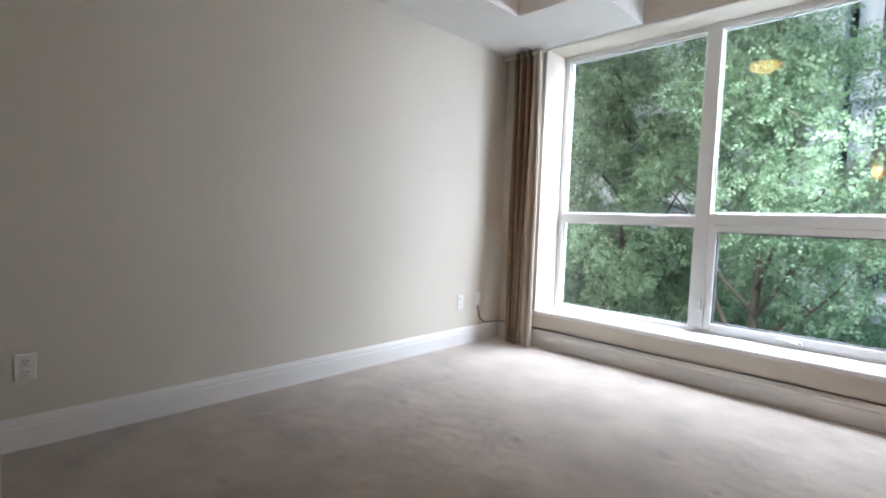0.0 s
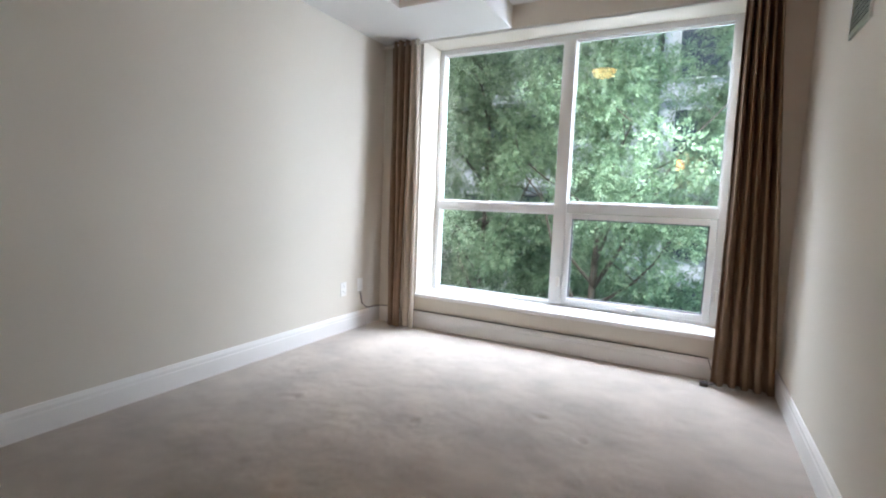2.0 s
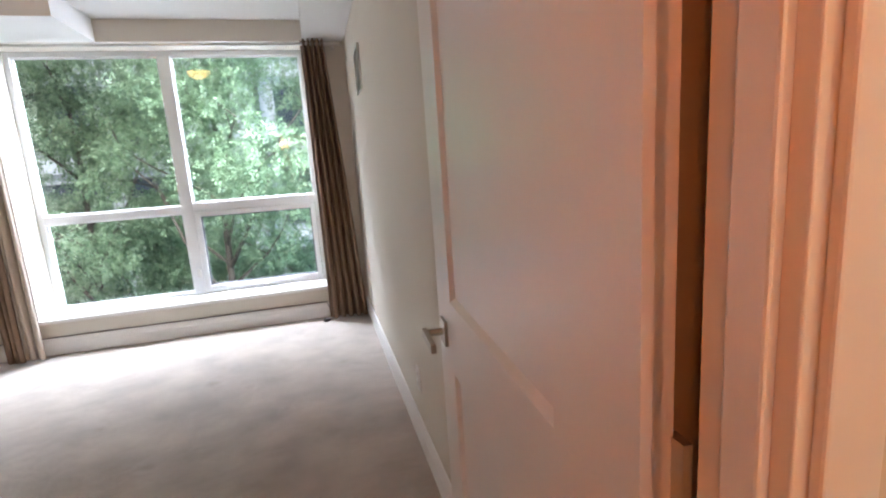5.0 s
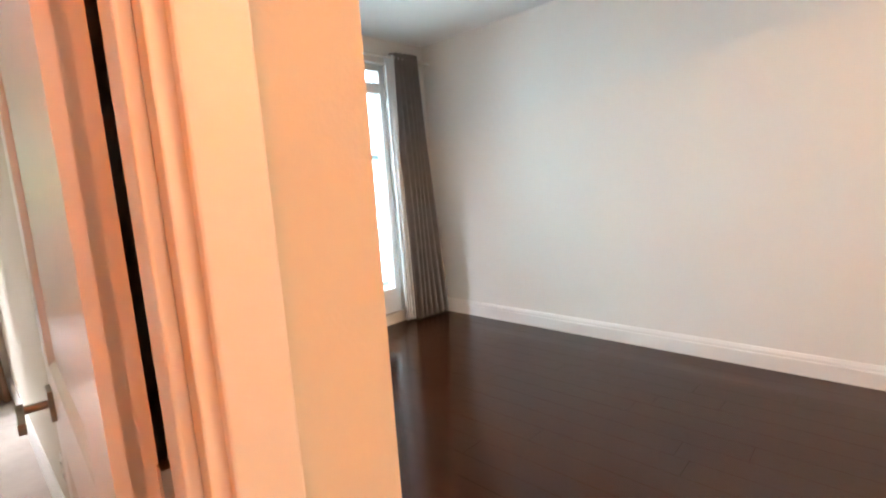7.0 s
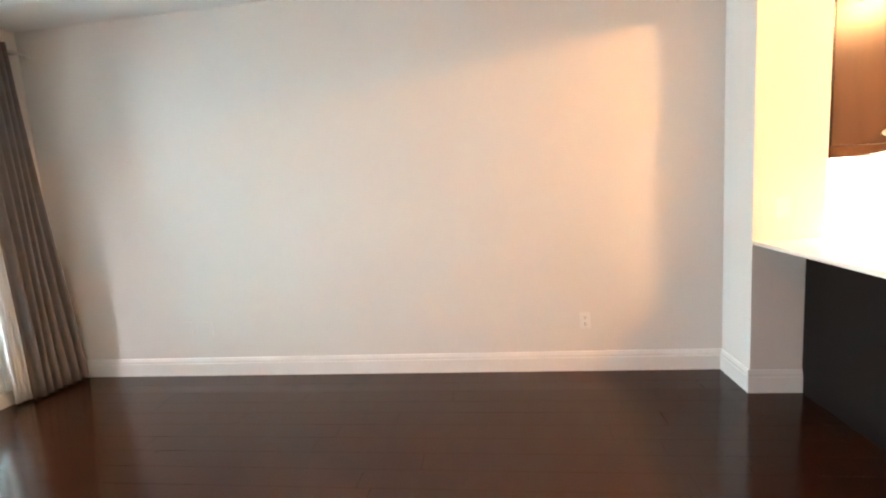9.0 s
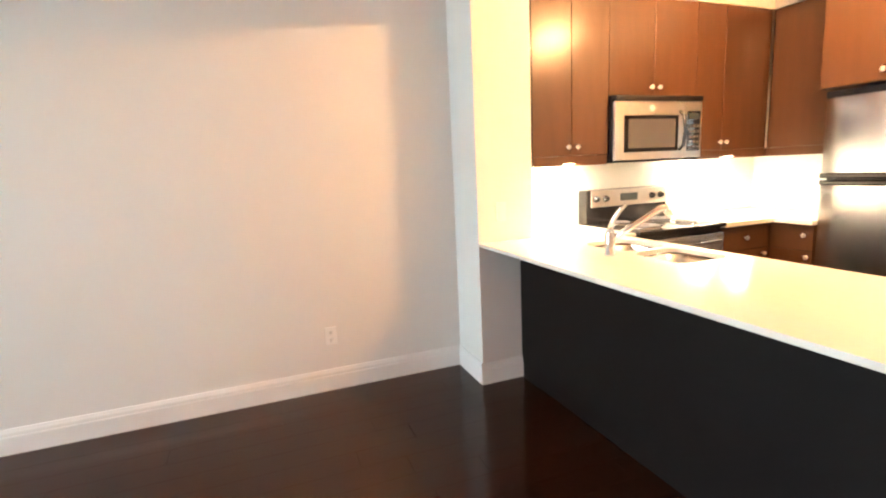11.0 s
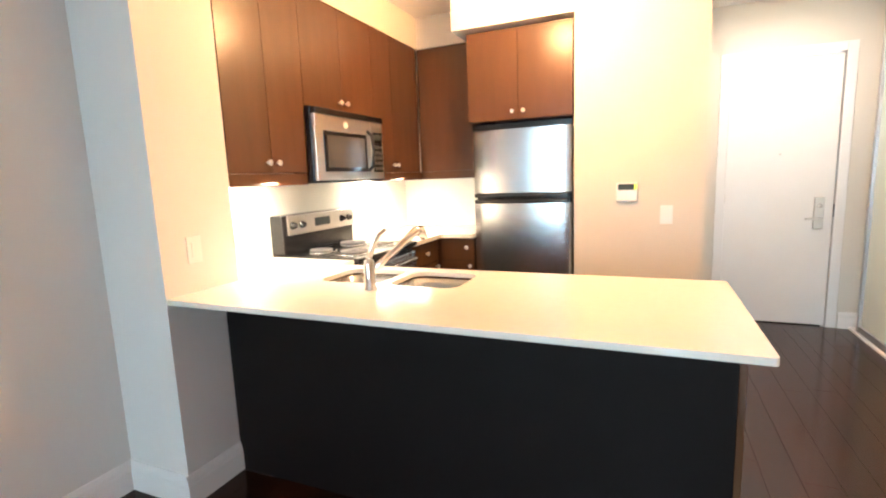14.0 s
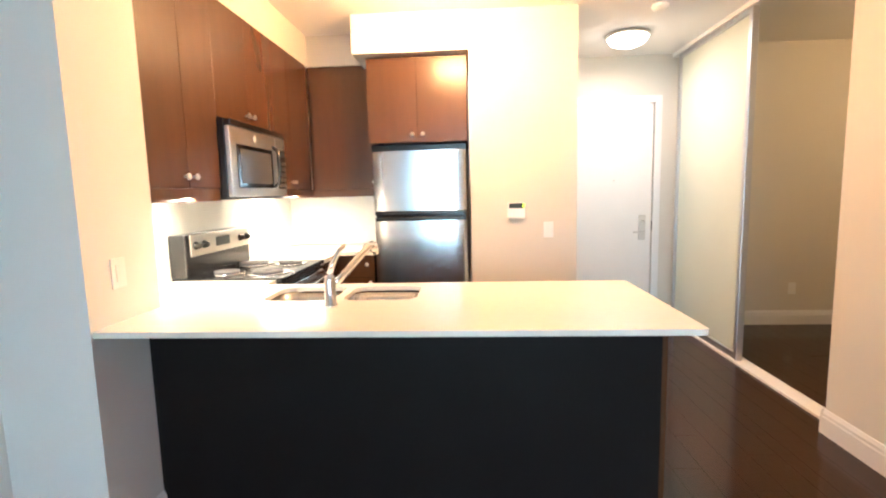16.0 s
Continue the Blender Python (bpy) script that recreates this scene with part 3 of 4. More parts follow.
curtain_rod(-3.05, -0.08, -0.09, 2.425, "long brushed metal rod above the bedroom window", 0.0)
curtain("curtain", "brown striped floor-length curtain gathered open", -2.98, -2.80, -2.91, -2.79, -0.09, 0.02, 2.45, 3, 0.045, M_CURTAIN, -0.05)
curtain("curtain_lining", "cream lining of the gathered brown curtain", -2.80, -2.71, -2.79, -2.66, -0.085, 0.02, 2.45, 2, 0.03, M_LINING, -0.04)
curtain("curtain", "brown floor-length curtain gathered open in the corner", -0.40, -0.21, -0.40, -0.06, -0.09, 0.02, 2.46, 5, 0.05, M_CURTAIN, -0.05)
curtain_rod(0.25, 3.28, -1.22, 2.50, "long brushed metal rod above the living room window", -1.13)
curtain("curtain", "grey-brown floor-length curtain gathered open", 2.84, 3.13, 2.88, 3.30, -1.22, 0.015, 2.545, 6, 0.05, M_GREYCURT, -0.03)
curtain("sheer_curtain", "white sheer curtain gathered beside the grey one", 2.78, 2.86, 2.79, 2.88, -1.21, 0.02, 2.52, 3, 0.025, M_SHEER)

# ---- doors ----


def lever_handle(parent, x, y, z, mat):
    """Square rose with a flat angled lever, on a door face that looks towards -x; the lever points to -y."""
    rose = part("door_handle", boxes((x - 0.010, x, y - 0.032, y + 0.032, z - 0.036, z + 0.036), bevel=0.002), mat, parent, "square bronze lever handle")
    part("spindle", rod(bmesh.new(), (x - 0.010, y, z), (x - 0.055, y, z), 0.010), mat, rose)
    part("lever", boxes((x - 0.066, x - 0.052, y - 0.125, y + 0.016, z - 0.012, z + 0.012), bevel=0.002), mat, rose)
    return rose


def panel_door(name, label, x0, x1, y0, y1, z0, z1, panels, mat):
    """A door leaf in the yz plane with sunken panels on both faces."""
    top = empty(name, label, "door", kind="structure")
    bm = boxes((x0 + 0.012, x1 - 0.012, y0, y1, z0, z1))
    ys = sorted({y0, y1, panels[0][0], panels[0][1]})
    box(bm, x0, x1, ys[0], ys[1], z0, z1)
    box(bm, x0, x1, ys[2], ys[3], z0, z1)
    zs = [z0] + [v for p in panels for v in p[2:]] + [z1]
    for a, b in zip(zs[::2], zs[1::2]):
        box(bm, x0, x1, ys[1], ys[2], a, b)
    part("leaf", bm, mat, top)
    for p in panels:
        for xf in (x0, x1):
            s = 1 if xf == x0 else -1
            bead = bmesh.new()
            ring0 = [bead.verts.new((xf, *q)) for q in ((p[0], p[2]), (p[1], p[2]), (p[1], p[3]), (p[0], p[3]))]
            ring1 = [bead.verts.new((xf + s * 0.0115, *q)) for q in ((p[0] + 0.016, p[2] + 0.016), (p[1] - 0.016, p[2] + 0.016), (p[1] - 0.016, p[3] - 0.016), (p[0] + 0.016, p[3] - 0.016))]
            for k in range(4):
                bead.faces.new((ring0[k], ring0[(k + 1) % 4], ring1[(k + 1) % 4], ring1[k]))
            part("panel_bead", bead, mat, top)
    return top


bdoor = panel_door("door_1", "white two-panel bedroom door standing open", -0.147, -0.112, -4.165, -3.175, 0.012, 2.05, [(-3.975, -3.345, 0.18, 0.80), (-3.975, -3.345, 1.0, 1.90)], M_DOORP)
lever_handle(bdoor, -0.147, -3.262, 0.895, M_BRONZE)
for z in (0.25, 1.05, 1.85):
    part("hinge", boxes((-0.114, -0.104, -4.182, -4.158, z - 0.045, z + 0.045)), M_NICKEL, bdoor)
HINGE = Vector((-0.112, -4.165, 0))
bdoor.matrix_basis = Matrix.Translation(HINGE) @ Matrix.Rotation(radians(-3.0), 4, "Z") @ Matrix.Translation(-HINGE)
jam = empty("door_frame", "white door frame of the bedroom doorway", "door frame", kind="structure")
for far, out, stop in ((-0.065, -0.104, -0.117), (-0.97, -0.931, -0.918)):
    side_x, stop_x = sorted((far, out)), sorted((out, stop))
    part("jamb", boxes((*side_x, -4.274, -4.186, 0, 2.055), bevel=0.002), M_TRIM, jam)
    part("stop", boxes((*stop_x, -4.258, -4.222, 0, 2.045), bevel=0.003), M_TRIM, jam)
part("head", boxes((-0.97, -0.065, -4.274, -4.186, 2.055, 2.08)), M_TRIM, jam)
for y0, y1, near in ((-4.286, -4.2745, -0.090), (-4.1855, -4.174, -0.088)):
    part("casing", boxes((near, -0.032, y0, y1, 0, 2.13), bevel=0.003), M_TRIM, jam)
    part("casing", boxes((-1.02, -0.945, y0, y1, 0, 2.13), bevel=0.003), M_TRIM, jam)
    part("casing", boxes((-1.02, -0.032, y0, y1, 2.1305, 2.20), bevel=0.003), M_TRIM, jam)

edoor = empty("door_2", "white flush entry door, closed", "door", kind="structure")
part("leaf", boxes((-0.225, 0.545, -9.66, -9.615, 0.01, 2.215), bevel=0.002), M_DOORP, edoor)
part("peephole", lathe([(0.009, 0), (0.009, 0.004), (0.004, 0.005)], (0.16, -9.615, 1.45), (0, 1, 0), 12), M_NICKEL, edoor)
plate = part("lock_plate", boxes((-0.165, -0.095, -9.614, -9.600, 0.83, 1.09), bevel=0.004), M_NICKEL, edoor, "satin steel lock plate with lever")
part("lever", boxes((-0.145, -0.03, -9.565, -9.552, 0.905, 0.925), (-0.145, -0.125, -9.60, -9.555, 0.905, 0.925), bevel=0.003), M_NICKEL, plate)
part("thumb_turn", lathe([(0.018, 0), (0.018, 0.012), (0.012, 0.016)], (-0.13, -9.600, 1.02), (0, 1, 0), 14), M_NICKEL, plate)
part("strike", boxes((-0.236, -0.226, -9.614, -9.604, 0.93, 1.03)), M_SLOT, edoor)
for z in (0.3, 1.1, 1.95):
    part("hinge", boxes((0.545, 0.556, -9.615, -9.598, z - 0.05, z + 0.05)), M_NICKEL, edoor)
ef = empty("door_frame", "white metal frame of the entry door", "door frame", kind="structure")
part("casing", boxes((-0.30, -0.23, -9.60, -9.588, 0, 2.29), bevel=0.003), M_TRIM, ef)
part("casing", boxes((0.55, 0.62, -9.60, -9.588, 0, 2.29), bevel=0.003), M_TRIM, ef)
part("casing", boxes((-0.23, 0.55, -9.60, -9.588, 2.22, 2.29), bevel=0.003), M_TRIM, ef)

# den opening with a sliding frosted panel
slide = empty("sliding_door", "frosted glass sliding panel in a silver frame", "sliding door")
part("pane", boxes((-0.425, -0.415, -9.44, -8.28, 0.05, 2.62)), M_FROST, slide)
part("stile", boxes((-0.445, -0.395, -8.29, -8.245, 0.02, 2.64), bevel=0.004), M_ALU, slide)
part("stile", boxes((-0.445, -0.395, -9.47, -9.43, 0.02, 2.64), bevel=0.004), M_ALU, slide)
part("rail", boxes((-0.44, -0.40, -9.43, -8.29, 0.02, 0.075), bevel=0.003), M_ALU, slide)
part("rail", boxes((-0.44, -0.40, -9.43, -8.29, 2.60, 2.64), bevel=0.003), M_ALU, slide)
structure("threshold", boxes((-0.50, -0.385, -9.6, -7.246, -0.004, 0.018), bevel=0.004), M_TRIM, "white floor track under the sliding panel", "threshold")
structure("ceiling_track", boxes((-0.50, -0.385, -9.6, -7.246, 2.642, CEIL), bevel=0.003), M_TRIM, "white ceiling track of the sliding panel", "track")
structure("wall_entry_return", boxes((-0.56, -0.445, -9.6, -9.475, 0, CEIL)), M_WALL, "cream painted return beside the entry door", "wall")

# ---- kitchen ----


def knob(parent, x, y, z, axis):
    part("knob", lathe([(0.006, 0), (0.006, 0.012), (0.015, 0.018), (0.016, 0.024), (0.010, 0.030), (0.002, 0.031)], (x, y, z), axis, 14), M_NICKEL, parent)


def cabinet_x(name, label, y0, y1, z0, z1, doors, knob_z, back=3.319, front=2.985, valance=True):
    """A wall cabinet whose doors look towards -x. doors: (y from, y to, knob y)."""
    top = empty(name, label, "cabinet", "kitchen cabinets")
    part("body", boxes((front, back, y0 + 0.0005, y1 - 0.0005, z0, z1)), M_CAB, top)
    for a, b, ky in doors:
        d = part("door", boxes((front - 0.020, front - 0.001, a + 0.0015, b - 0.0015, z0 + 0.004, z1 - 0.004), bevel=0.002), M_CAB, top)
        if ky is not None:
            knob(d, front - 0.020, ky, knob_z, (-1, 0, 0))
    if valance:
        part("valance", boxes((front - 0.012, front + 0.008, y0 + 0.0005, y1 - 0.0005, z0 - 0.065, z0 - 0.001), bevel=0.002), M_CAB, top)
    return top


cabinet_x("wall_cabinet", "brown veneer wall cabinet with two flat doors", -7.06, -6.48, 1.42, 2.43, [(-6.77, -6.48, -6.735), (-7.06, -6.77, -6.805)], 1.475)
# shade of the open gap beside the cabinet, put in as a black box
side = empty("gap_shade_strip", "black strip standing in for the shaded gap between cabinet and wall", "filler panel")
part("strip", boxes((2.968, 3.318, -6.479, -6.463, 1.36, 2.43)), M_BLACK, side)
cabinet_x("wall_cabinet", "short brown wall cabinet above the microwave", -7.82, -7.06, 1.80, 2.43, [(-7.44, -7.06, -7.405), (-7.82, -7.44, -7.475)], 1.855, valance=False)
cabinet_x("wall_cabinet", "brown veneer wall cabinet beside the corner", -8.58, -7.82, 1.42, 2.43, [(-8.09, -7.82, -8.06), (-8.50, -8.09, -8.12)], 1.475)
south = empty("wall_cabinet", "brown veneer corner wall cabinet with one door", "cabinet", "kitchen cabinets")
part("body", boxes((2.41, 2.984, -8.919, -8.60, 1.42, 2.43)), M_CAB, south)
d = part("door", boxes((2.412, 2.955, -8.599, -8.58, 1.424, 2.426), bevel=0.002), M_CAB, south)
knob(d, 2.44, -8.58, 1.475, (0, 1, 0))
part("valance", boxes((2.41, 2.984, -8.606, -8.588, 1.355, 1.419), bevel=0.002), M_CAB, south)
fcab = empty("wall_cabinet", "brown veneer cabinet above the refrigerator, two doors", "cabinet", "kitchen cabinets")
part("body", boxes((1.645, 2.405, -8.919, -8.25, 1.755, 2.385)), M_CAB, fcab)
for a, b, kx in ((1.647, 2.0245, 1.985), (2.0265, 2.403, 2.065)):
    d = part("door", boxes((a, b, -8.249, -8.23, 1.759, 2.381), bevel=0.002), M_CAB, fcab)
    knob(d, kx, -8.23, 1.815, (0, 1, 0))

splash = structure("backsplash", boxes((3.306, 3.3195, -8.915, -6.465, 0.92, 1.42), (2.42, 3.306, -8.9195, -8.906, 0.92, 1.42)), M_SPLASH, "pale glossy tile backsplash", "backsplash")

# microwave over the range
mw = empty("microwave", "stainless over-range microwave with black glass door", "microwave")
part("case", boxes((2.93, 3.305, -7.818, -7.062, 1.36, 1.795), bevel=0.004), M_BLACK, mw)
face = part("door", boxes((2.905, 2.929, -7.66, -7.064, 1.375, 1.755), bevel=0.004), M_PALESTEEL, mw, "brushed steel microwave door")
part("window_rim", boxes((2.900, 2.905, -7.60, -7.135, 1.425, 1.665), bevel=0.002), M_BLACKGLASS, face)
part("window", boxes((2.897, 2.9005, -7.57, -7.165, 1.45, 1.64)), M_MWGLASS, face, "grey mesh window")
part("handle", tube([(2.905, -7.615, 1.43), (2.872, -7.62, 1.46), (2.862, -7.622, 1.56), (2.872, -7.62, 1.66), (2.905, -7.615, 1.69)], 0.011), M_BLACK, face, "curved black handle")
pad = part("control_panel", boxes((2.905, 2.929, -7.816, -7.663, 1.375, 1.755), bevel=0.003), M_PALESTEEL, mw)
part("key_panel", boxes((2.900, 2.906, -7.80, -7.68, 1.42, 1.69), bevel=0.002), M_BLACKGLASS, pad)
for r in range(5):
    for c in range(3):
        part("key", boxes((2.8975, 2.9005, -7.79 + c * 0.036, -7.765 + c * 0.036, 1.435 + r * 0.036, 1.455 + r * 0.036)), M_GASKET, pad)
part("display", boxes((2.8975, 2.9005, -7.79, -7.69, 1.635, 1.675)), M_LCD, pad)
part("vent_strip", boxes((2.895, 2.93, -7.816, -7.064, 1.758, 1.792), bevel=0.004), M_BLACK, mw)
part("badge", lathe([(0.022, 0), (0.022, 0.003), (0.015, 0.004)], (2.905, -7.37, 1.712), (-1, 0, 0), 16), M_PLASTIC, mw)

# range
stove = empty("electric_range", "stainless electric range with black cooktop and coil burners", "stove")
part("body", boxes((2.70, 3.30, -7.80, -7.08, 0.09, 0.895), bevel=0.004), M_BLACK, stove)
part("plinth", boxes((2.74, 3.30, -7.79, -7.09, 0.0, 0.09)), M_BLACK, stove)
cook = part("cooktop", boxes((2.665, 3.30, -7.815, -7.065, 0.897, 0.925), bevel=0.006), M_BLACK, stove)
for cx, cy, r in ((2.83, -7.26, 0.095), (2.83, -7.62, 0.075), (3.08, -7.26, 0.075), (3.08, -7.62, 0.095)):
    part("drip_pan", lathe([(r + 0.028, 0.0), (r + 0.03, 0.004), (r + 0.018, 0.005), (r * 0.5, 0.002)], (cx, cy, 0.925), (0, 0, 1), 28), M_CHROME, cook)
    turns = [(cx + (0.02 + (r - 0.02) * k / 60) * math.cos(k * 0.42), cy + (0.02 + (r - 0.02) * k / 60) * math.sin(k * 0.42), 0.936) for k in range(61)]
    part("coil", tube(turns, 0.006, 6), M_GASKET, cook)
guard = part("back_panel", boxes((3.20, 3.30, -7.815, -7.065, 0.926, 1.17), bevel=0.008), M_BLACK, stove)
part("control_face", boxes((3.188, 3.199, -7.812, -7.10, 1.045, 1.168), bevel=0.004), M_PALESTEEL, guard, "brushed steel control panel")
part("display", boxes((3.1845, 3.1885, -7.52, -7.36, 1.08, 1.135)), M_LCD, guard)
for y in (-7.14, -7.225, -7.655, -7.74):
    part("knob", lathe([(0.024, 0), (0.024, 0.008), (0.018, 0.012), (0.016, 0.03), (0.003, 0.031)], (3.188, y, 1.105), (-1, 0, 0), 16), M_BLACK, guard)
odoor = part("oven_door", boxes((2.672, 2.699, -7.80, -7.08, 0.24, 0.86), bevel=0.006), M_STEEL, stove)
part("window", boxes((2.668, 2.673, -7.68, -7.20, 0.38, 0.68)), M_BLACKGLASS, odoor)
part("handle", tube([(2.675, -7.74, 0.815), (2.63, -7.72, 0.815), (2.625, -7.44, 0.815), (2.63, -7.16, 0.815), (2.675, -7.14, 0.815)], 0.012), M_STEEL, odoor)
part("drawer", boxes((2.675, 2.699, -7.80, -7.08, 0.10, 0.235), bevel=0.005), M_STEEL, stove)

# base cabinets on the wall side
for y0, y1 in ((-8.30, -7.83),):
    b = empty("base_cabinet", "brown veneer base cabinet beside the range", "cabinet", "kitchen cabinets")
    part("body", boxes((2.74, 3.30, -8.915, y1, 0.10, 0.884)), M_CAB, b)
    part("toe_kick", boxes((2.79, 3.30, -8.915, y1, 0.0, 0.10)), M_BLACK, b)
    d = part("door", boxes((2.72, 2.739, y0, y1 - 0.002, 0.105, 0.70), bevel=0.002), M_CAB, b)
    knob(d, 2.72, y0 + 0.05, 0.66, (-1, 0, 0))
    w = part("drawer", boxes((2.72, 2.739, y0, y1 - 0.002, 0.704, 0.88), bevel=0.002), M_CAB, b)
    knob(w, 2.72, (y0 + y1) / 2, 0.79, (-1, 0, 0))
b = empty("base_cabinet", "brown veneer base cabinet beside the refrigerator", "cabinet", "kitchen cabinets")
part("body", boxes((2.42, 2.735, -8.915, -8.34, 0.10, 0.884)), M_CAB, b)
part("toe_kick", boxes((2.42, 2.735, -8.915, -8.39, 0.0, 0.10)), M_BLACK, b)
d = part("door", boxes((2.422, 2.70, -8.339, -8.32, 0.105, 0.70), bevel=0.002), M_CAB, b)
knob(d, 2.45, -8.32, 0.66, (0, 1, 0))
w = part("drawer", boxes((2.422, 2.70, -8.339, -8.32, 0.704, 0.88), bevel=0.002), M_CAB, b)
knob(w, 2.475, -8.32, 0.81, (0, 1, 0))
top = empty("worktop", "white quartz worktop in the kitchen corner", "worktop")
part("slab", boxes((2.685, 3.305, -8.905, -7.82, 0.886, 0.916), (2.42, 2.685, -8.905, -8.295, 0.886, 0.916)), M_COUNTER, top)

# refrigerator
fr = empty("refrigerator", "stainless top-freezer refrigerator with black trim", "refrigerator")
part("body", boxes((1.668, 2.388, -8.90, -8.34, 0.02, 1.70), bevel=0.006), M_BLACK, fr)
part("hinge_cover", boxes((1.66, 2.40, -8.36, -8.30, 1.70, 1.745), bevel=0.004), M_BLACK, fr)


def bowed(x0, x1, y0, y1, z0, z1, bow):
    bm = bmesh.new()
    n = 16
    def line(z, inset):
        return [bm.verts.new((x0 + (x1 - x0) * k / n, y1 - inset - bow * (2 * k / n - 1) ** 2 - (0.010 if k in (0, n) else 0), z)) for k in range(n + 1)]

    sheet = [line(z0, 0), line(z1, 0)]
    rim = [line(z0, 0), line(z1, 0)]
    back = [[bm.verts.new((x0 + (x1 - x0) * k / n, y0, z)) for k in range(n + 1)] for z in (z0, z1)]
    for k in range(n):
        bm.faces.new((sheet[0][k], sheet[0][k + 1], sheet[1][k + 1], sheet[1][k])).smooth = True
        bm.faces.new((back[0][k], back[0][k + 1], back[1][k + 1], back[1][k]))
        for e in (0, 1):
            bm.faces.new((rim[e][k], rim[e][k + 1], back[e][k + 1], back[e][k]))
    for k in (0, n):
        bm.faces.new((rim[0][k], rim[1][k], back[1][k], back[0][k]))
    return bm


fz = part("freezer_door", bowed(1.665, 2.392, -8.339, -8.272, 1.235, 1.698, 0.016), M_STEEL, fr, "brushed steel freezer door")
part("handle", boxes((1.68, 2.385, -8.30, -8.262, 1.200, 1.233), bevel=0.008), M_BLACK, fz, "black grip along the edge")
part("badge", lathe([(0.018, 0), (0.018, 0.003), (0.012, 0.004)], (1.79, -8.282, 1.655), (0, 1, 0), 16), M_PLASTIC, fz)
fd = part("fridge_door", bowed(1.665, 2.392, -8.339, -8.272, 0.06, 1.155, 0.016), M_STEEL, fr, "brushed steel lower door")
part("handle", boxes((1.68, 2.385, -8.30, -8.262, 1.158, 1.188), bevel=0.008), M_BLACK, fd, "black grip along the edge")
part("kick_grille", boxes((1.68, 2.38, -8.36, -8.33, 0.0, 0.055)), M_BLACK, fr)

# peninsula
pen = empty("peninsula_cabinet", "black-brown panelled back of the kitchen peninsula", "cabinet")
part("back_panel", boxes((0.90, 2.948, -6.385, -6.365, 0.0, 0.894)), M_PANEL, pen)
part("end_panel", boxes((0.878, 0.899, -6.90, -6.365, 0.0, 0.894), bevel=0.002), M_CAB, pen)
part("body", boxes((0.90, 2.45, -6.88, -6.386, 0.10, 0.70)), M_CAB, pen)
part("toe_kick", boxes((1.0, 2.70, -6.82, -6.386, 0.0, 0.10)), M_BLACK, pen)
part("corner_body", boxes((2.72, 3.30, -7.06, -6.47, 0.0, 0.884)), M_CAB, pen)

# countertop with two basin cut-outs
SINK = [(2.235, 2.56, -6.85, -6.55), (1.87, 2.195, -6.85, -6.55)]
counter = empty("countertop", "white quartz peninsula countertop with undermount sink cut-outs", "countertop")


def slab_with_holes(x0, x1, y0, y1, z0, z1, holes, corner):
    """A worktop with rounded rectangular holes."""
    bm = bmesh.new()

    def ring(a, b, c, d, r, n=5):
        pts = []
        for cx, cy, s in ((b - r, d - r, 0), (a + r, d - r, 1), (a + r, c + r, 2), (b - r, c + r, 3)):
            pts += [(cx + r * math.cos(math.pi / 2 * (s + k / n)), cy + r * math.sin(math.pi / 2 * (s + k / n))) for k in range(n + 1)]
        return pts

    loops = [ring(x0, x1, y0, y1, 0.012)] + [ring(*h, corner) for h in holes]
    edges = []
    for loop in loops:
        vs = [bm.verts.new((*p, z1)) for p in loop]
        edges += [bm.edges.new((vs[k], vs[(k + 1) % len(vs)])) for k in range(len(vs))]
    made = bmesh.ops.triangle_fill(bm, edges=edges, use_beauty=True)
    faces = [g for g in made["geom"] if isinstance(g, bmesh.types.BMFace)]
    out = bmesh.ops.extrude_face_region(bm, geom=faces)
    for g in out["geom"]:
        if isinstance(g, bmesh.types.BMVert):
            g.co.z = z0
    return bm


part("slab", slab_with_holes(0.865, 2.949, -6.935, -6.08, 0.895, 0.916, SINK, 0.06), M_COUNTER, counter)
part("slab", boxes((2.9495, 3.305, -7.06, -6.462, 0.895, 0.916), (2.70, 2.9490, -7.06, -6.9355, 0.895, 0.916)), M_COUNTER, counter)


def basin(x0, x1, y0, y1, depth):
    bm = bmesh.new()
    rings = []
    for inset, z, r in ((-0.012, 0.884, 0.07), (0.0, 0.884, 0.06), (0.006, 0.80, 0.06), (0.012, 0.884 - depth + 0.03, 0.06), (0.04, 0.884 - depth, 0.05)):
        a, b, c, d = x0 + inset, x1 - inset, y0 + inset, y1 - inset
        pts = []
        for cx, cy, s in ((b - r, d - r, 0), (a + r, d - r, 1), (a + r, c + r, 2), (b - r, c + r, 3)):
            pts += [bm.verts.new((cx + r * math.cos(math.pi / 2 * (s + k / 5)), cy + r * math.sin(math.pi / 2 * (s + k / 5)), z)) for k in range(6)]
        rings.append(pts)
    for low, high in zip(rings, rings[1:]):
        for k in range(len(low)):
            bm.faces.new((low[k], low[(k + 1) % len(low)], high[(k + 1) % len(low)], high[k])).smooth = True
    bm.faces.new(rings[-1])
    return bm


sink = empty("kitchen_sink", "double stainless undermount sink", "sink")
for s in SINK:
    bowl = part("basin", basin(*s, 0.18), M_STEEL, sink)
    part("drain", lathe([(0.042, 0), (0.042, 0.003), (0.030, 0.004), (0.026, -0.004)], ((s[0] + s[1]) / 2, (s[2] + s[3]) / 2, 0.705), (0, 0, 1), 20), M_CHROME, bowl)

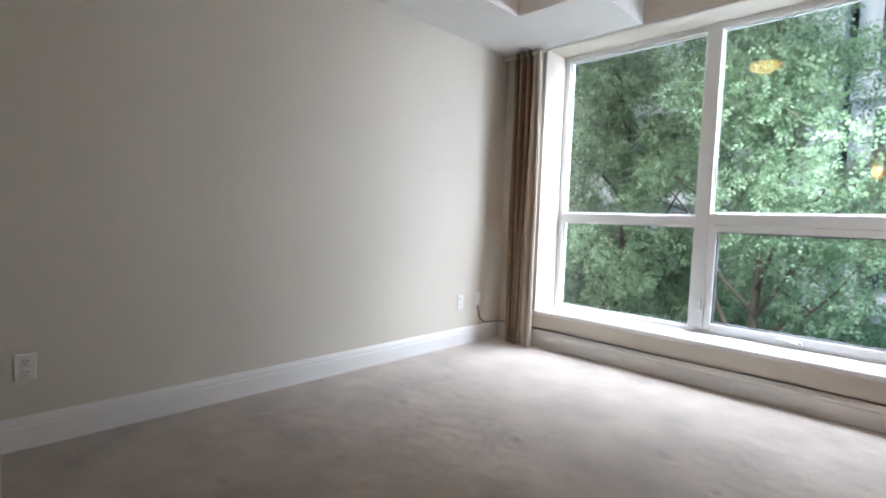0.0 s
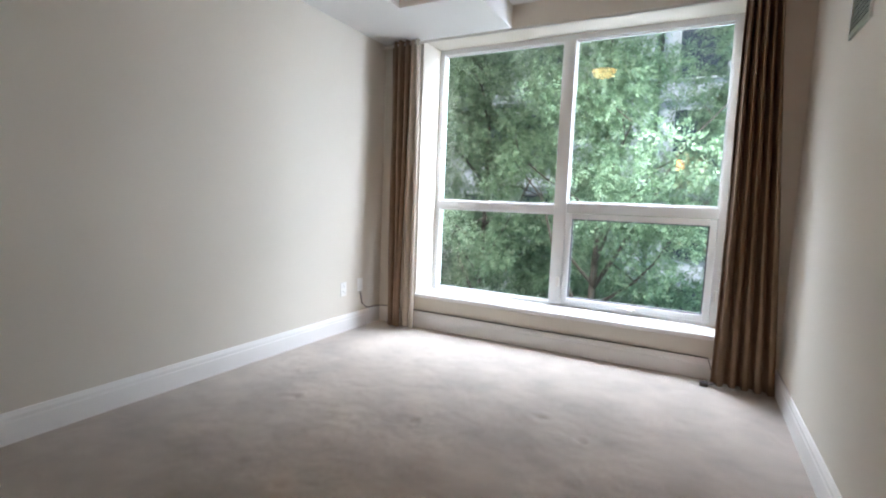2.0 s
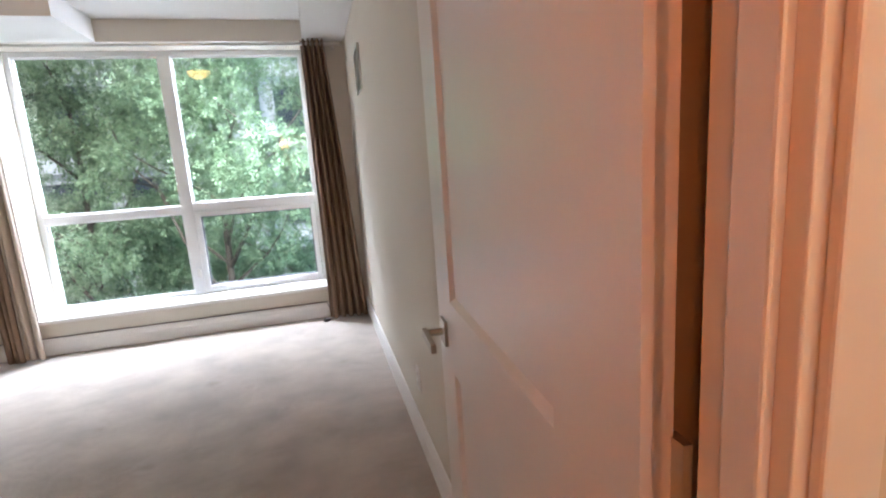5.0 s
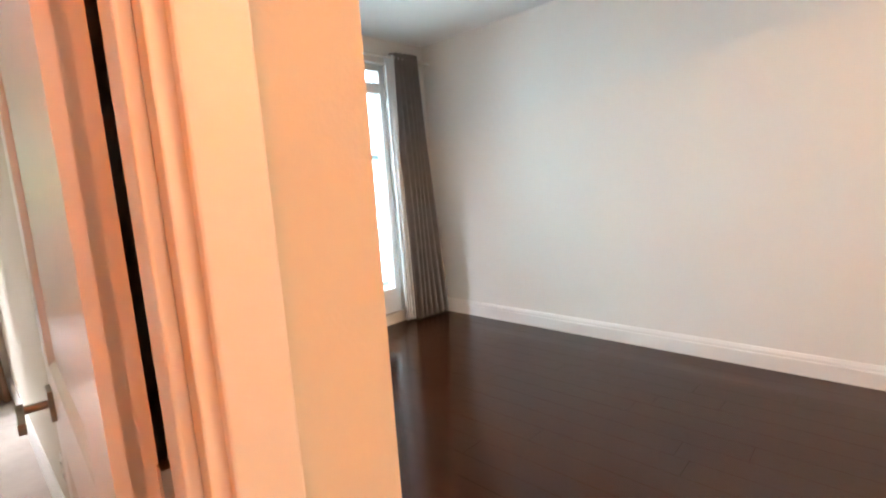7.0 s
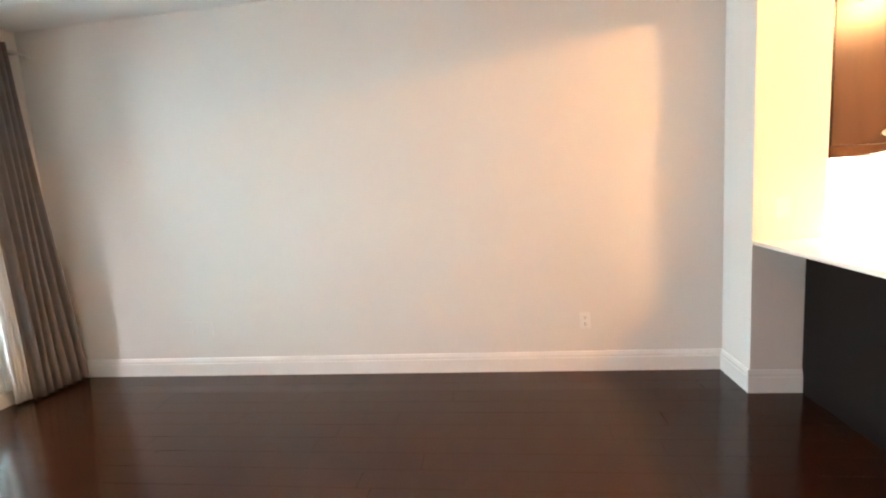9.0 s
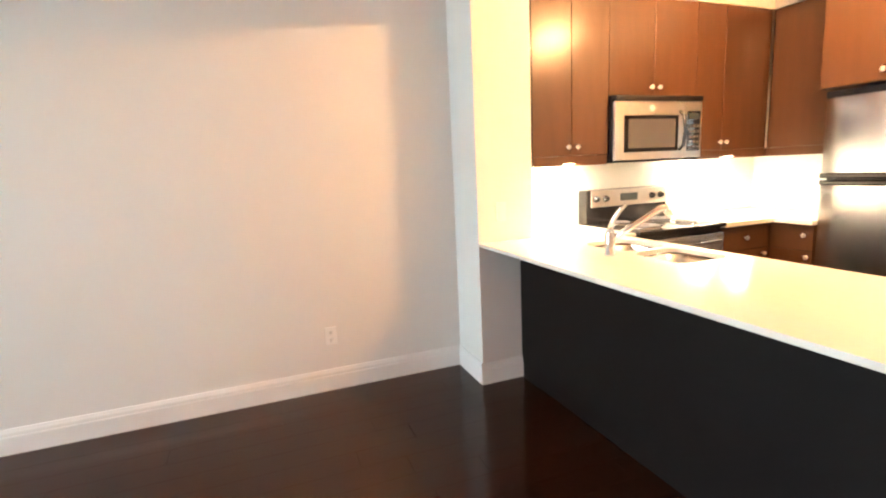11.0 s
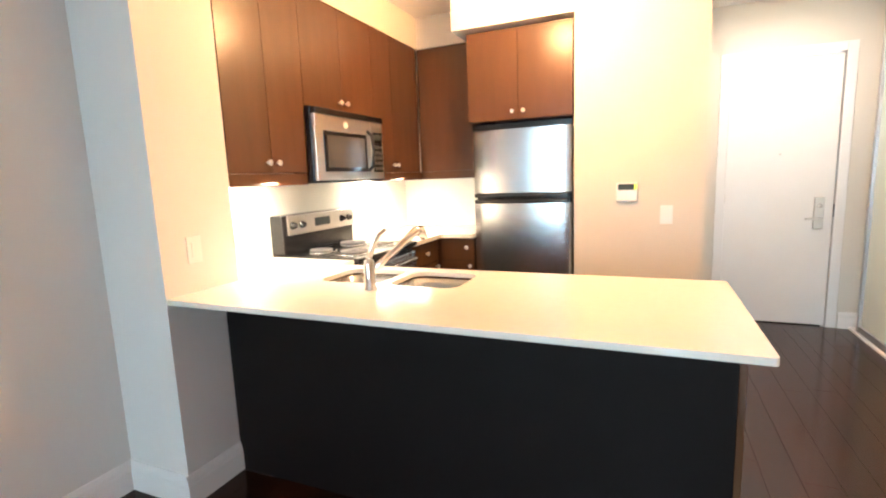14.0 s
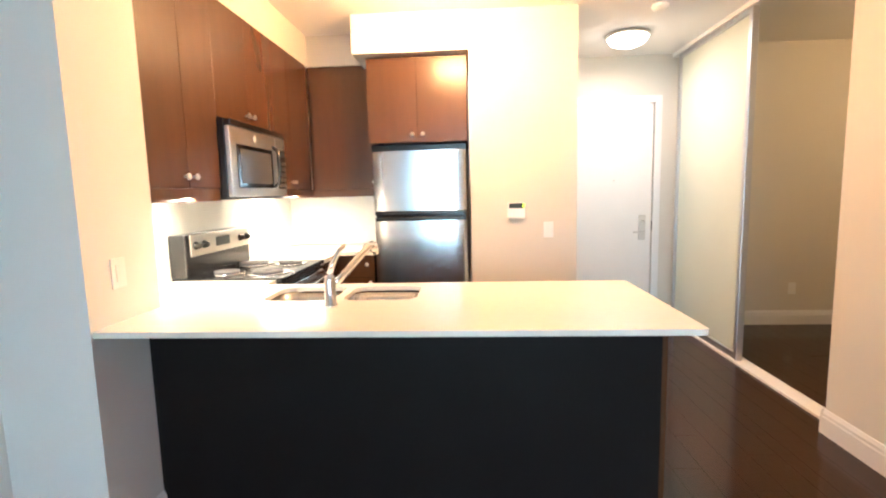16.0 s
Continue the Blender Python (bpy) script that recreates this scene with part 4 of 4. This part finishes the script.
tap = empty("kitchen_faucet", "chrome pull-out kitchen faucet with side lever", "faucet")
TX, TY = 2.208, -6.445
part("body", lathe([(0.030, 0), (0.030, 0.006), (0.024, 0.012), (0.024, 0.10), (0.020, 0.125), (0.012, 0.135)], (TX, TY, 0.916)), M_CHROME, tap)
part("lever", tube([(TX, TY, 1.045), (TX - 0.012, TY - 0.01, 1.09), (TX - 0.035, TY - 0.03, 1.14), (TX - 0.06, TY - 0.045, 1.165)], [0.013, 0.013, 0.011, 0.008]), M_CHROME, tap)
spout = part("spout", tube([(TX, TY, 0.985), (TX - 0.05, TY - 0.07, 1.045), (TX - 0.10, TY - 0.15, 1.11), (TX - 0.125, TY - 0.19, 1.14), (TX - 0.14, TY - 0.215, 1.145)], [0.016, 0.016, 0.017, 0.02, 0.019]), M_CHROME, tap)
part("spray_head", lathe([(0.019, 0), (0.021, 0.02), (0.016, 0.05), (0.012, 0.055)], (TX - 0.137, TY - 0.21, 1.150), (-0.25, -0.35, -1), 16), M_CHROME, spout)

# ---- small fixtures ----


def plate_x(name, label, category, x, y, z, w, h, kind_of, side, mat=M_PLASTIC):
    """A switch or outlet plate on a wall in the yz plane; side is the way it looks along x."""
    top = empty(name, label, category)
    a, b = sorted((x, x + side * 0.006))
    part("cover", boxes((a, b, y - w / 2, y + w / 2, z - h / 2, z + h / 2), bevel=0.0025), mat, top)
    c, d = sorted((x + side * 0.006, x + side * 0.009))
    if kind_of == "outlet":
        for dz in (-0.024, 0.024):
            f = part("socket", boxes((c, d, y - 0.017, y + 0.017, z + dz - 0.018, z + dz + 0.018), bevel=0.001), M_PLASTIC, top)
            e, g = sorted((x + side * 0.0085, x + side * 0.0098))
            for dy in (-0.006, 0.006):
                part("slot", boxes((e, g, y + dy - 0.0012, y + dy + 0.0012, z + dz - 0.002, z + dz + 0.008)), M_SLOT, f)
            part("slot", boxes((e, g, y - 0.0025, y + 0.0025, z + dz - 0.012, z + dz - 0.007)), M_SLOT, f)
    else:
        part("rocker", boxes((c, d, y - 0.016, y + 0.016, z - 0.032, z + 0.032), bevel=0.001), mat, top)
    return top


def plate_y(name, label, category, x, y, z, w, h):
    top = empty(name, label, category)
    part("cover", boxes((x - w / 2, x + w / 2, y, y + 0.006, z - h / 2, z + h / 2), bevel=0.0025), M_PLASTIC, top)
    part("rocker", boxes((x - 0.016, x + 0.016, y + 0.006, y + 0.010, z - 0.032, z + 0.032), bevel=0.001), M_PLASTIC, top)
    return top


plate_x("wall_outlet", "white duplex outlet low on the bedroom wall", "outlet", -3.11, -3.243, 0.352, 0.072, 0.115, "outlet", 1)
plate_x("wall_outlet", "white outlet plate near the bedroom window", "outlet", -3.11, -0.52, 0.36, 0.072, 0.115, "outlet", 1)
plate_x("cable_plate", "white cable plate with a lead below it", "outlet", -3.11, -0.30, 0.37, 0.072, 0.115, "rocker", 1)
plate_x("wall_outlet", "white outlet plate on the bedroom wall", "outlet", -0.03, -2.40, 0.355, 0.072, 0.115, "outlet", -1)
plate_x("wall_outlet", "white duplex outlet on the living room wall", "outlet", 3.32, -5.19, 0.36, 0.072, 0.115, "outlet", -1)
plate_x("cable_plate", "cable plate painted over in the wall colour", "outlet", 3.32, -2.37, 0.37, 0.072, 0.115, "rocker", -1, M_WALL2)
plate_x("cable_plate", "cable plate painted over in the wall colour", "outlet", 3.32, -2.20, 0.37, 0.072, 0.115, "rocker", -1, M_WALL2)
plate_x("light_switch", "white rocker switch above the counter", "switch", 2.95, -6.235, 1.10, 0.072, 0.115, "rocker", -1)
plate_y("light_switch", "white rocker switch on the hall wall", "switch", 1.05, -8.18, 1.075, 0.075, 0.12)
plate_y("wall_outlet", "white outlet plate on the den wall", "outlet", -1.48, -9.33, 0.36, 0.072, 0.115)

thermo = empty("thermostat", "white wall thermostat with dark display", "thermostat")
part("case", boxes((1.225, 1.355, -8.18, -8.155, 1.165, 1.285), bevel=0.005), M_PLASTIC, thermo)
part("display", boxes((1.235, 1.345, -8.156, -8.152, 1.24, 1.278)), M_LCD, thermo)
part("lit_key", boxes((1.229, 1.245, -8.156, -8.1515, 1.245, 1.275)), M_LED, thermo)
for dx, dz in ((0.0, 0.0), (0.012, 0.01), (0.012, -0.01), (0.024, 0.0)):
    part("key", boxes((1.248 + dx, 1.257 + dx, -8.156, -8.152, 1.195 + dz, 1.203 + dz)), M_TRIM, thermo)

vent = empty("wall_vent", "grey slatted air grille high on the wall", "vent")
part("frame", boxes((-0.042, -0.031, -1.17, -1.15, 1.885, 2.175), (-0.042, -0.031, -0.89, -0.87, 1.885, 2.175), (-0.042, -0.031, -1.15, -0.89, 1.885, 1.905), (-0.042, -0.031, -1.15, -0.89, 2.155, 2.175), bevel=0.002), M_NICKEL, vent)
part("backing", boxes((-0.032, -0.0305, -1.15, -0.89, 1.905, 2.155)), M_SLOT, vent)
for k in range(12):
    part("slat", boxes((-0.039, -0.034, -1.15, -0.89, 1.909 + k * 0.0205, 1.918 + k * 0.0205)), M_NICKEL, vent)

cord = empty("cable", "thin dark cable run along the baseboard", "cable")
part("run", tube([(-3.105, -0.30, 0.31), (-3.103, -0.27, 0.20), (-3.10, -0.20, 0.152), (-3.08, -0.05, 0.149), (-3.0, -0.012, 0.148), (-2.4, -0.010, 0.150), (-1.7, -0.012, 0.147), (-0.9, -0.010, 0.149), (-0.42, -0.012, 0.146), (-0.38, -0.02, 0.03), (-0.36, -0.10, 0.012), (-0.42, -0.16, 0.010)], 0.004, 8), M_CORD, cord)
part("plug", boxes((-0.46, -0.41, -0.18, -0.14, 0.0, 0.03), bevel=0.006), M_CORD, cord)

# ---- lamps ----


def ceiling_lamp(label, x, y, z, r, mat, drop=0.0):
    top = empty("ceiling_lamp", label, "lamp")
    cap = 0.45 if drop else 1.06
    part("base", lathe([(r * cap, 0), (r * cap, 0.02), (r * cap * 0.9, 0.03)], (x, y, z - 0.031)), M_NICKEL, top)
    if drop:
        part("stem", rod(bmesh.new(), (x, y, z - 0.03), (x, y, z - drop), 0.008), M_NICKEL, top)
    part("shade", lathe([(0.01, -0.085), (r * 0.5, -0.072), (r * 0.85, -0.045), (r, -0.005), (r * 0.98, 0.0), (r * 0.3, 0.0)], (x, y, z - 0.032 - drop)), mat, top)
    return top


ceiling_lamp("glowing glass bowl lamp on the bedroom ceiling", -1.58, -1.25, 2.64, 0.13, M_GLOW)
sconce = empty("wall_lamp", "two-bulb amber wall lamp outside the bedroom door", "lamp")
part("back_plate", boxes((-1.01, -0.85, -5.349, -5.33, 1.84, 1.94), bevel=0.005), M_BRONZE, sconce)
part("shade", boxes((-1.03, -0.83, -5.33, -5.22, 1.85, 1.96), bevel=0.012), M_AMBER, sconce)
for x in (-0.98, -0.88):
    part("bulb", lathe([(0.012, 0), (0.028, 0.02), (0.034, 0.045), (0.024, 0.07), (0.004, 0.08)], (x, -5.275, 1.962)), M_GLOWW, sconce)
bulb("sconce_bulb", (-0.93, -5.16, 1.95), 10, ORANGE, 0.06)

ceiling_lamp("glowing round flush lamp on the hall ceiling", 0.27, -8.90, CEIL, 0.17, M_GLOWW)
area("hall_glow", (0.27, -8.90, CEIL - 0.125), (0.27, -8.90, 0), 0.26, 0.26, 12, (1.0, 0.83, 0.68))
smoke = empty("smoke_detector", "round white smoke detector on the ceiling", "smoke detector")
part("base", lathe([(0.06, 0), (0.062, -0.012), (0.055, -0.03), (0.02, -0.038)], (0.24, -8.26, CEIL)), M_PLASTIC, smoke)

ceiling_lamp("glowing round flush lamp on the den ceiling", -1.9, -8.0, CEIL, 0.15, M_GLOWW)
bulb("den_bulb", (-1.9, -8.0, CEIL - 0.15), 14, (1.0, 0.62, 0.24), 0.03)
track = empty("ceiling_lamp", "short silver ceiling bar with three lit spot heads", "lamp")
part("bar", boxes((1.50, 1.96, -7.455, -7.405, CEIL - 0.03, CEIL - 0.001), bevel=0.004), M_NICKEL, track)
for x in (1.60, 1.73, 1.86):
    part("stem", rod(bmesh.new(), (x, -7.43, CEIL - 0.03), (x, -7.43, CEIL - 0.09), 0.008), M_NICKEL, track)
    head = part("spot_head", lathe([(0.02, 0.0), (0.035, -0.015), (0.042, -0.06), (0.04, -0.065)], (x, -7.43, CEIL - 0.09)), M_NICKEL, track)
    part("lamp_face", lathe([(0.036, 0), (0.030, -0.010), (0.004, -0.014)], (x, -7.43, CEIL - 0.156)), M_GLOWW, head)
    bulb("kitchen_bulb", (x, -7.43, CEIL - 0.215), 34, WARM, 0.03)

for y0, y1 in ((-7.03, -6.51), (-8.55, -7.85)):
    strip = empty("under_cabinet_light", "slim white lit strip under the wall cabinet", "lamp")
    part("housing", boxes((3.05, 3.15, y0, y1, 1.40, 1.419)), M_PLASTIC, strip)
    part("diffuser", boxes((3.06, 3.14, y0 + 0.01, y1 - 0.01, 1.392, 1.3995)), M_GLOWW, strip)
    area("strip_glow", (3.10, (y0 + y1) / 2, 1.388), (3.16, (y0 + y1) / 2, 0.9), 0.06, y1 - y0 - 0.04, 14, (1.0, 0.86, 0.62))

# ---- balcony outside the living room ----
lw = empty("window_2", "tall white framed balcony window with a transom", "window", kind="structure")
part("window_frame", frame_bars(0.35, 2.84, -1.08, -0.98, 0.10, 2.46, 0.06), M_VINYL, lw)
part("transom", boxes((0.41, 2.78, -1.08, -0.98, 2.20, 2.29), bevel=0.004), M_VINYL, lw)
part("mullion", boxes((1.54, 1.62, -1.08, -0.98, 0.16, 2.20), bevel=0.004), M_VINYL, lw)
part("bottom_rail", boxes((0.41, 2.78, -1.10, -0.97, 0.16, 0.34), bevel=0.004), M_VINYL, lw)
for x0, x1, z0, z1 in ((0.41, 1.54, 0.34, 2.20), (1.62, 2.78, 0.34, 2.20), (0.41, 2.78, 2.29, 2.40)):
    ob = part("pane", boxes((x0, x1, -1.03, -1.024, z0, z1)), M_GLASS, lw)
    ob.visible_shadow = False
structure("balcony_floor", boxes((0.10, 4.5, -0.93, 0.75, -0.25, -0.05)), M_CONC, "grey concrete balcony slab", "balcony")
br = empty("balcony_railing", "teal glass balcony railing with slim metal posts", "railing")
for x in (0.15, 1.7):
    part("post", boxes((x, x + 0.04, 0.28, 0.32, -0.05, 0.96)), M_TEAL, br)
part("top_rail", boxes((0.10, 3.25, 0.27, 0.33, 0.96, 1.0)), M_TEAL, br)
for x0, x1 in ((0.20, 1.69), (1.75, 3.24)):
    ob = part("panel", boxes((x0, x1, 0.295, 0.305, 0.02, 0.95)), M_GLASS2, br)
    ob.visible_shadow = False
screen = empty("balcony_screen", "tall teal-framed glass wind screen on the balcony", "screen")
part("post", boxes((3.26, 3.32, 0.27, 0.33, -0.05, 1.75), bevel=0.004), M_TEAL, screen)
part("post", boxes((4.46, 4.50, 0.27, 0.33, -0.05, 1.75), bevel=0.004), M_TEAL, screen)
part("rail", boxes((3.32, 4.46, 0.28, 0.32, 1.69, 1.75), bevel=0.004), M_TEAL, screen)
part("rail", boxes((3.32, 4.46, 0.28, 0.32, 0.02, 0.08), bevel=0.004), M_TEAL, screen)
ob = part("panel", boxes((3.32, 4.46, 0.296, 0.304, 0.08, 1.69)), M_GLASS2, screen)
ob.visible_shadow = False

# ---- floor boards, last ----


def board_mesh(w, l):
    bm = boxes((0.0008, w - 0.0008, 0.0008, l - 0.0008, -0.014, 0.0), bevel=0.0)
    data = bpy.data.meshes.new("plank")
    bm.to_mesh(data)
    bm.free()
    data.materials.append(M_FLOOR)
    return data


wood_floor = empty("floor_wood", "dark walnut plank floor with a satin shine", "floor", kind="structure")
rng = random.Random(4)
PW = 0.145
shared = {}


def lay(x0, x1, y0, y1):
    x = x0
    while x < x1 - 0.005:
        w = min(PW, x1 - x)
        y = y0 - rng.uniform(0, 1.0)
        while y < y1 - 0.005:
            l = rng.choice((1.0, 1.25, 1.5, 1.8))
            a, b = max(y, y0), min(y + l, y1)
            if b - a > 0.02:
                key = (round(w, 3), round(b - a, 2))
                if key not in shared:
                    shared[key] = board_mesh(w, b - a)
                ob = new("plank", shared[key])
                ob.location = (x, a, 0)
                ob.parent = wood_floor
            y += l
        x += w


lay(0.085, 3.32, -6.36, -1.13)
lay(-0.43, 0.085, -9.6, -4.2)
lay(0.085, 0.84, -9.6, -6.36)
lay(0.84, 2.75, -8.18, -6.36)
lay(-1.5, -0.43, -5.35, -4.2)
lay(-2.8, -0.43, -9.33, -7.17)
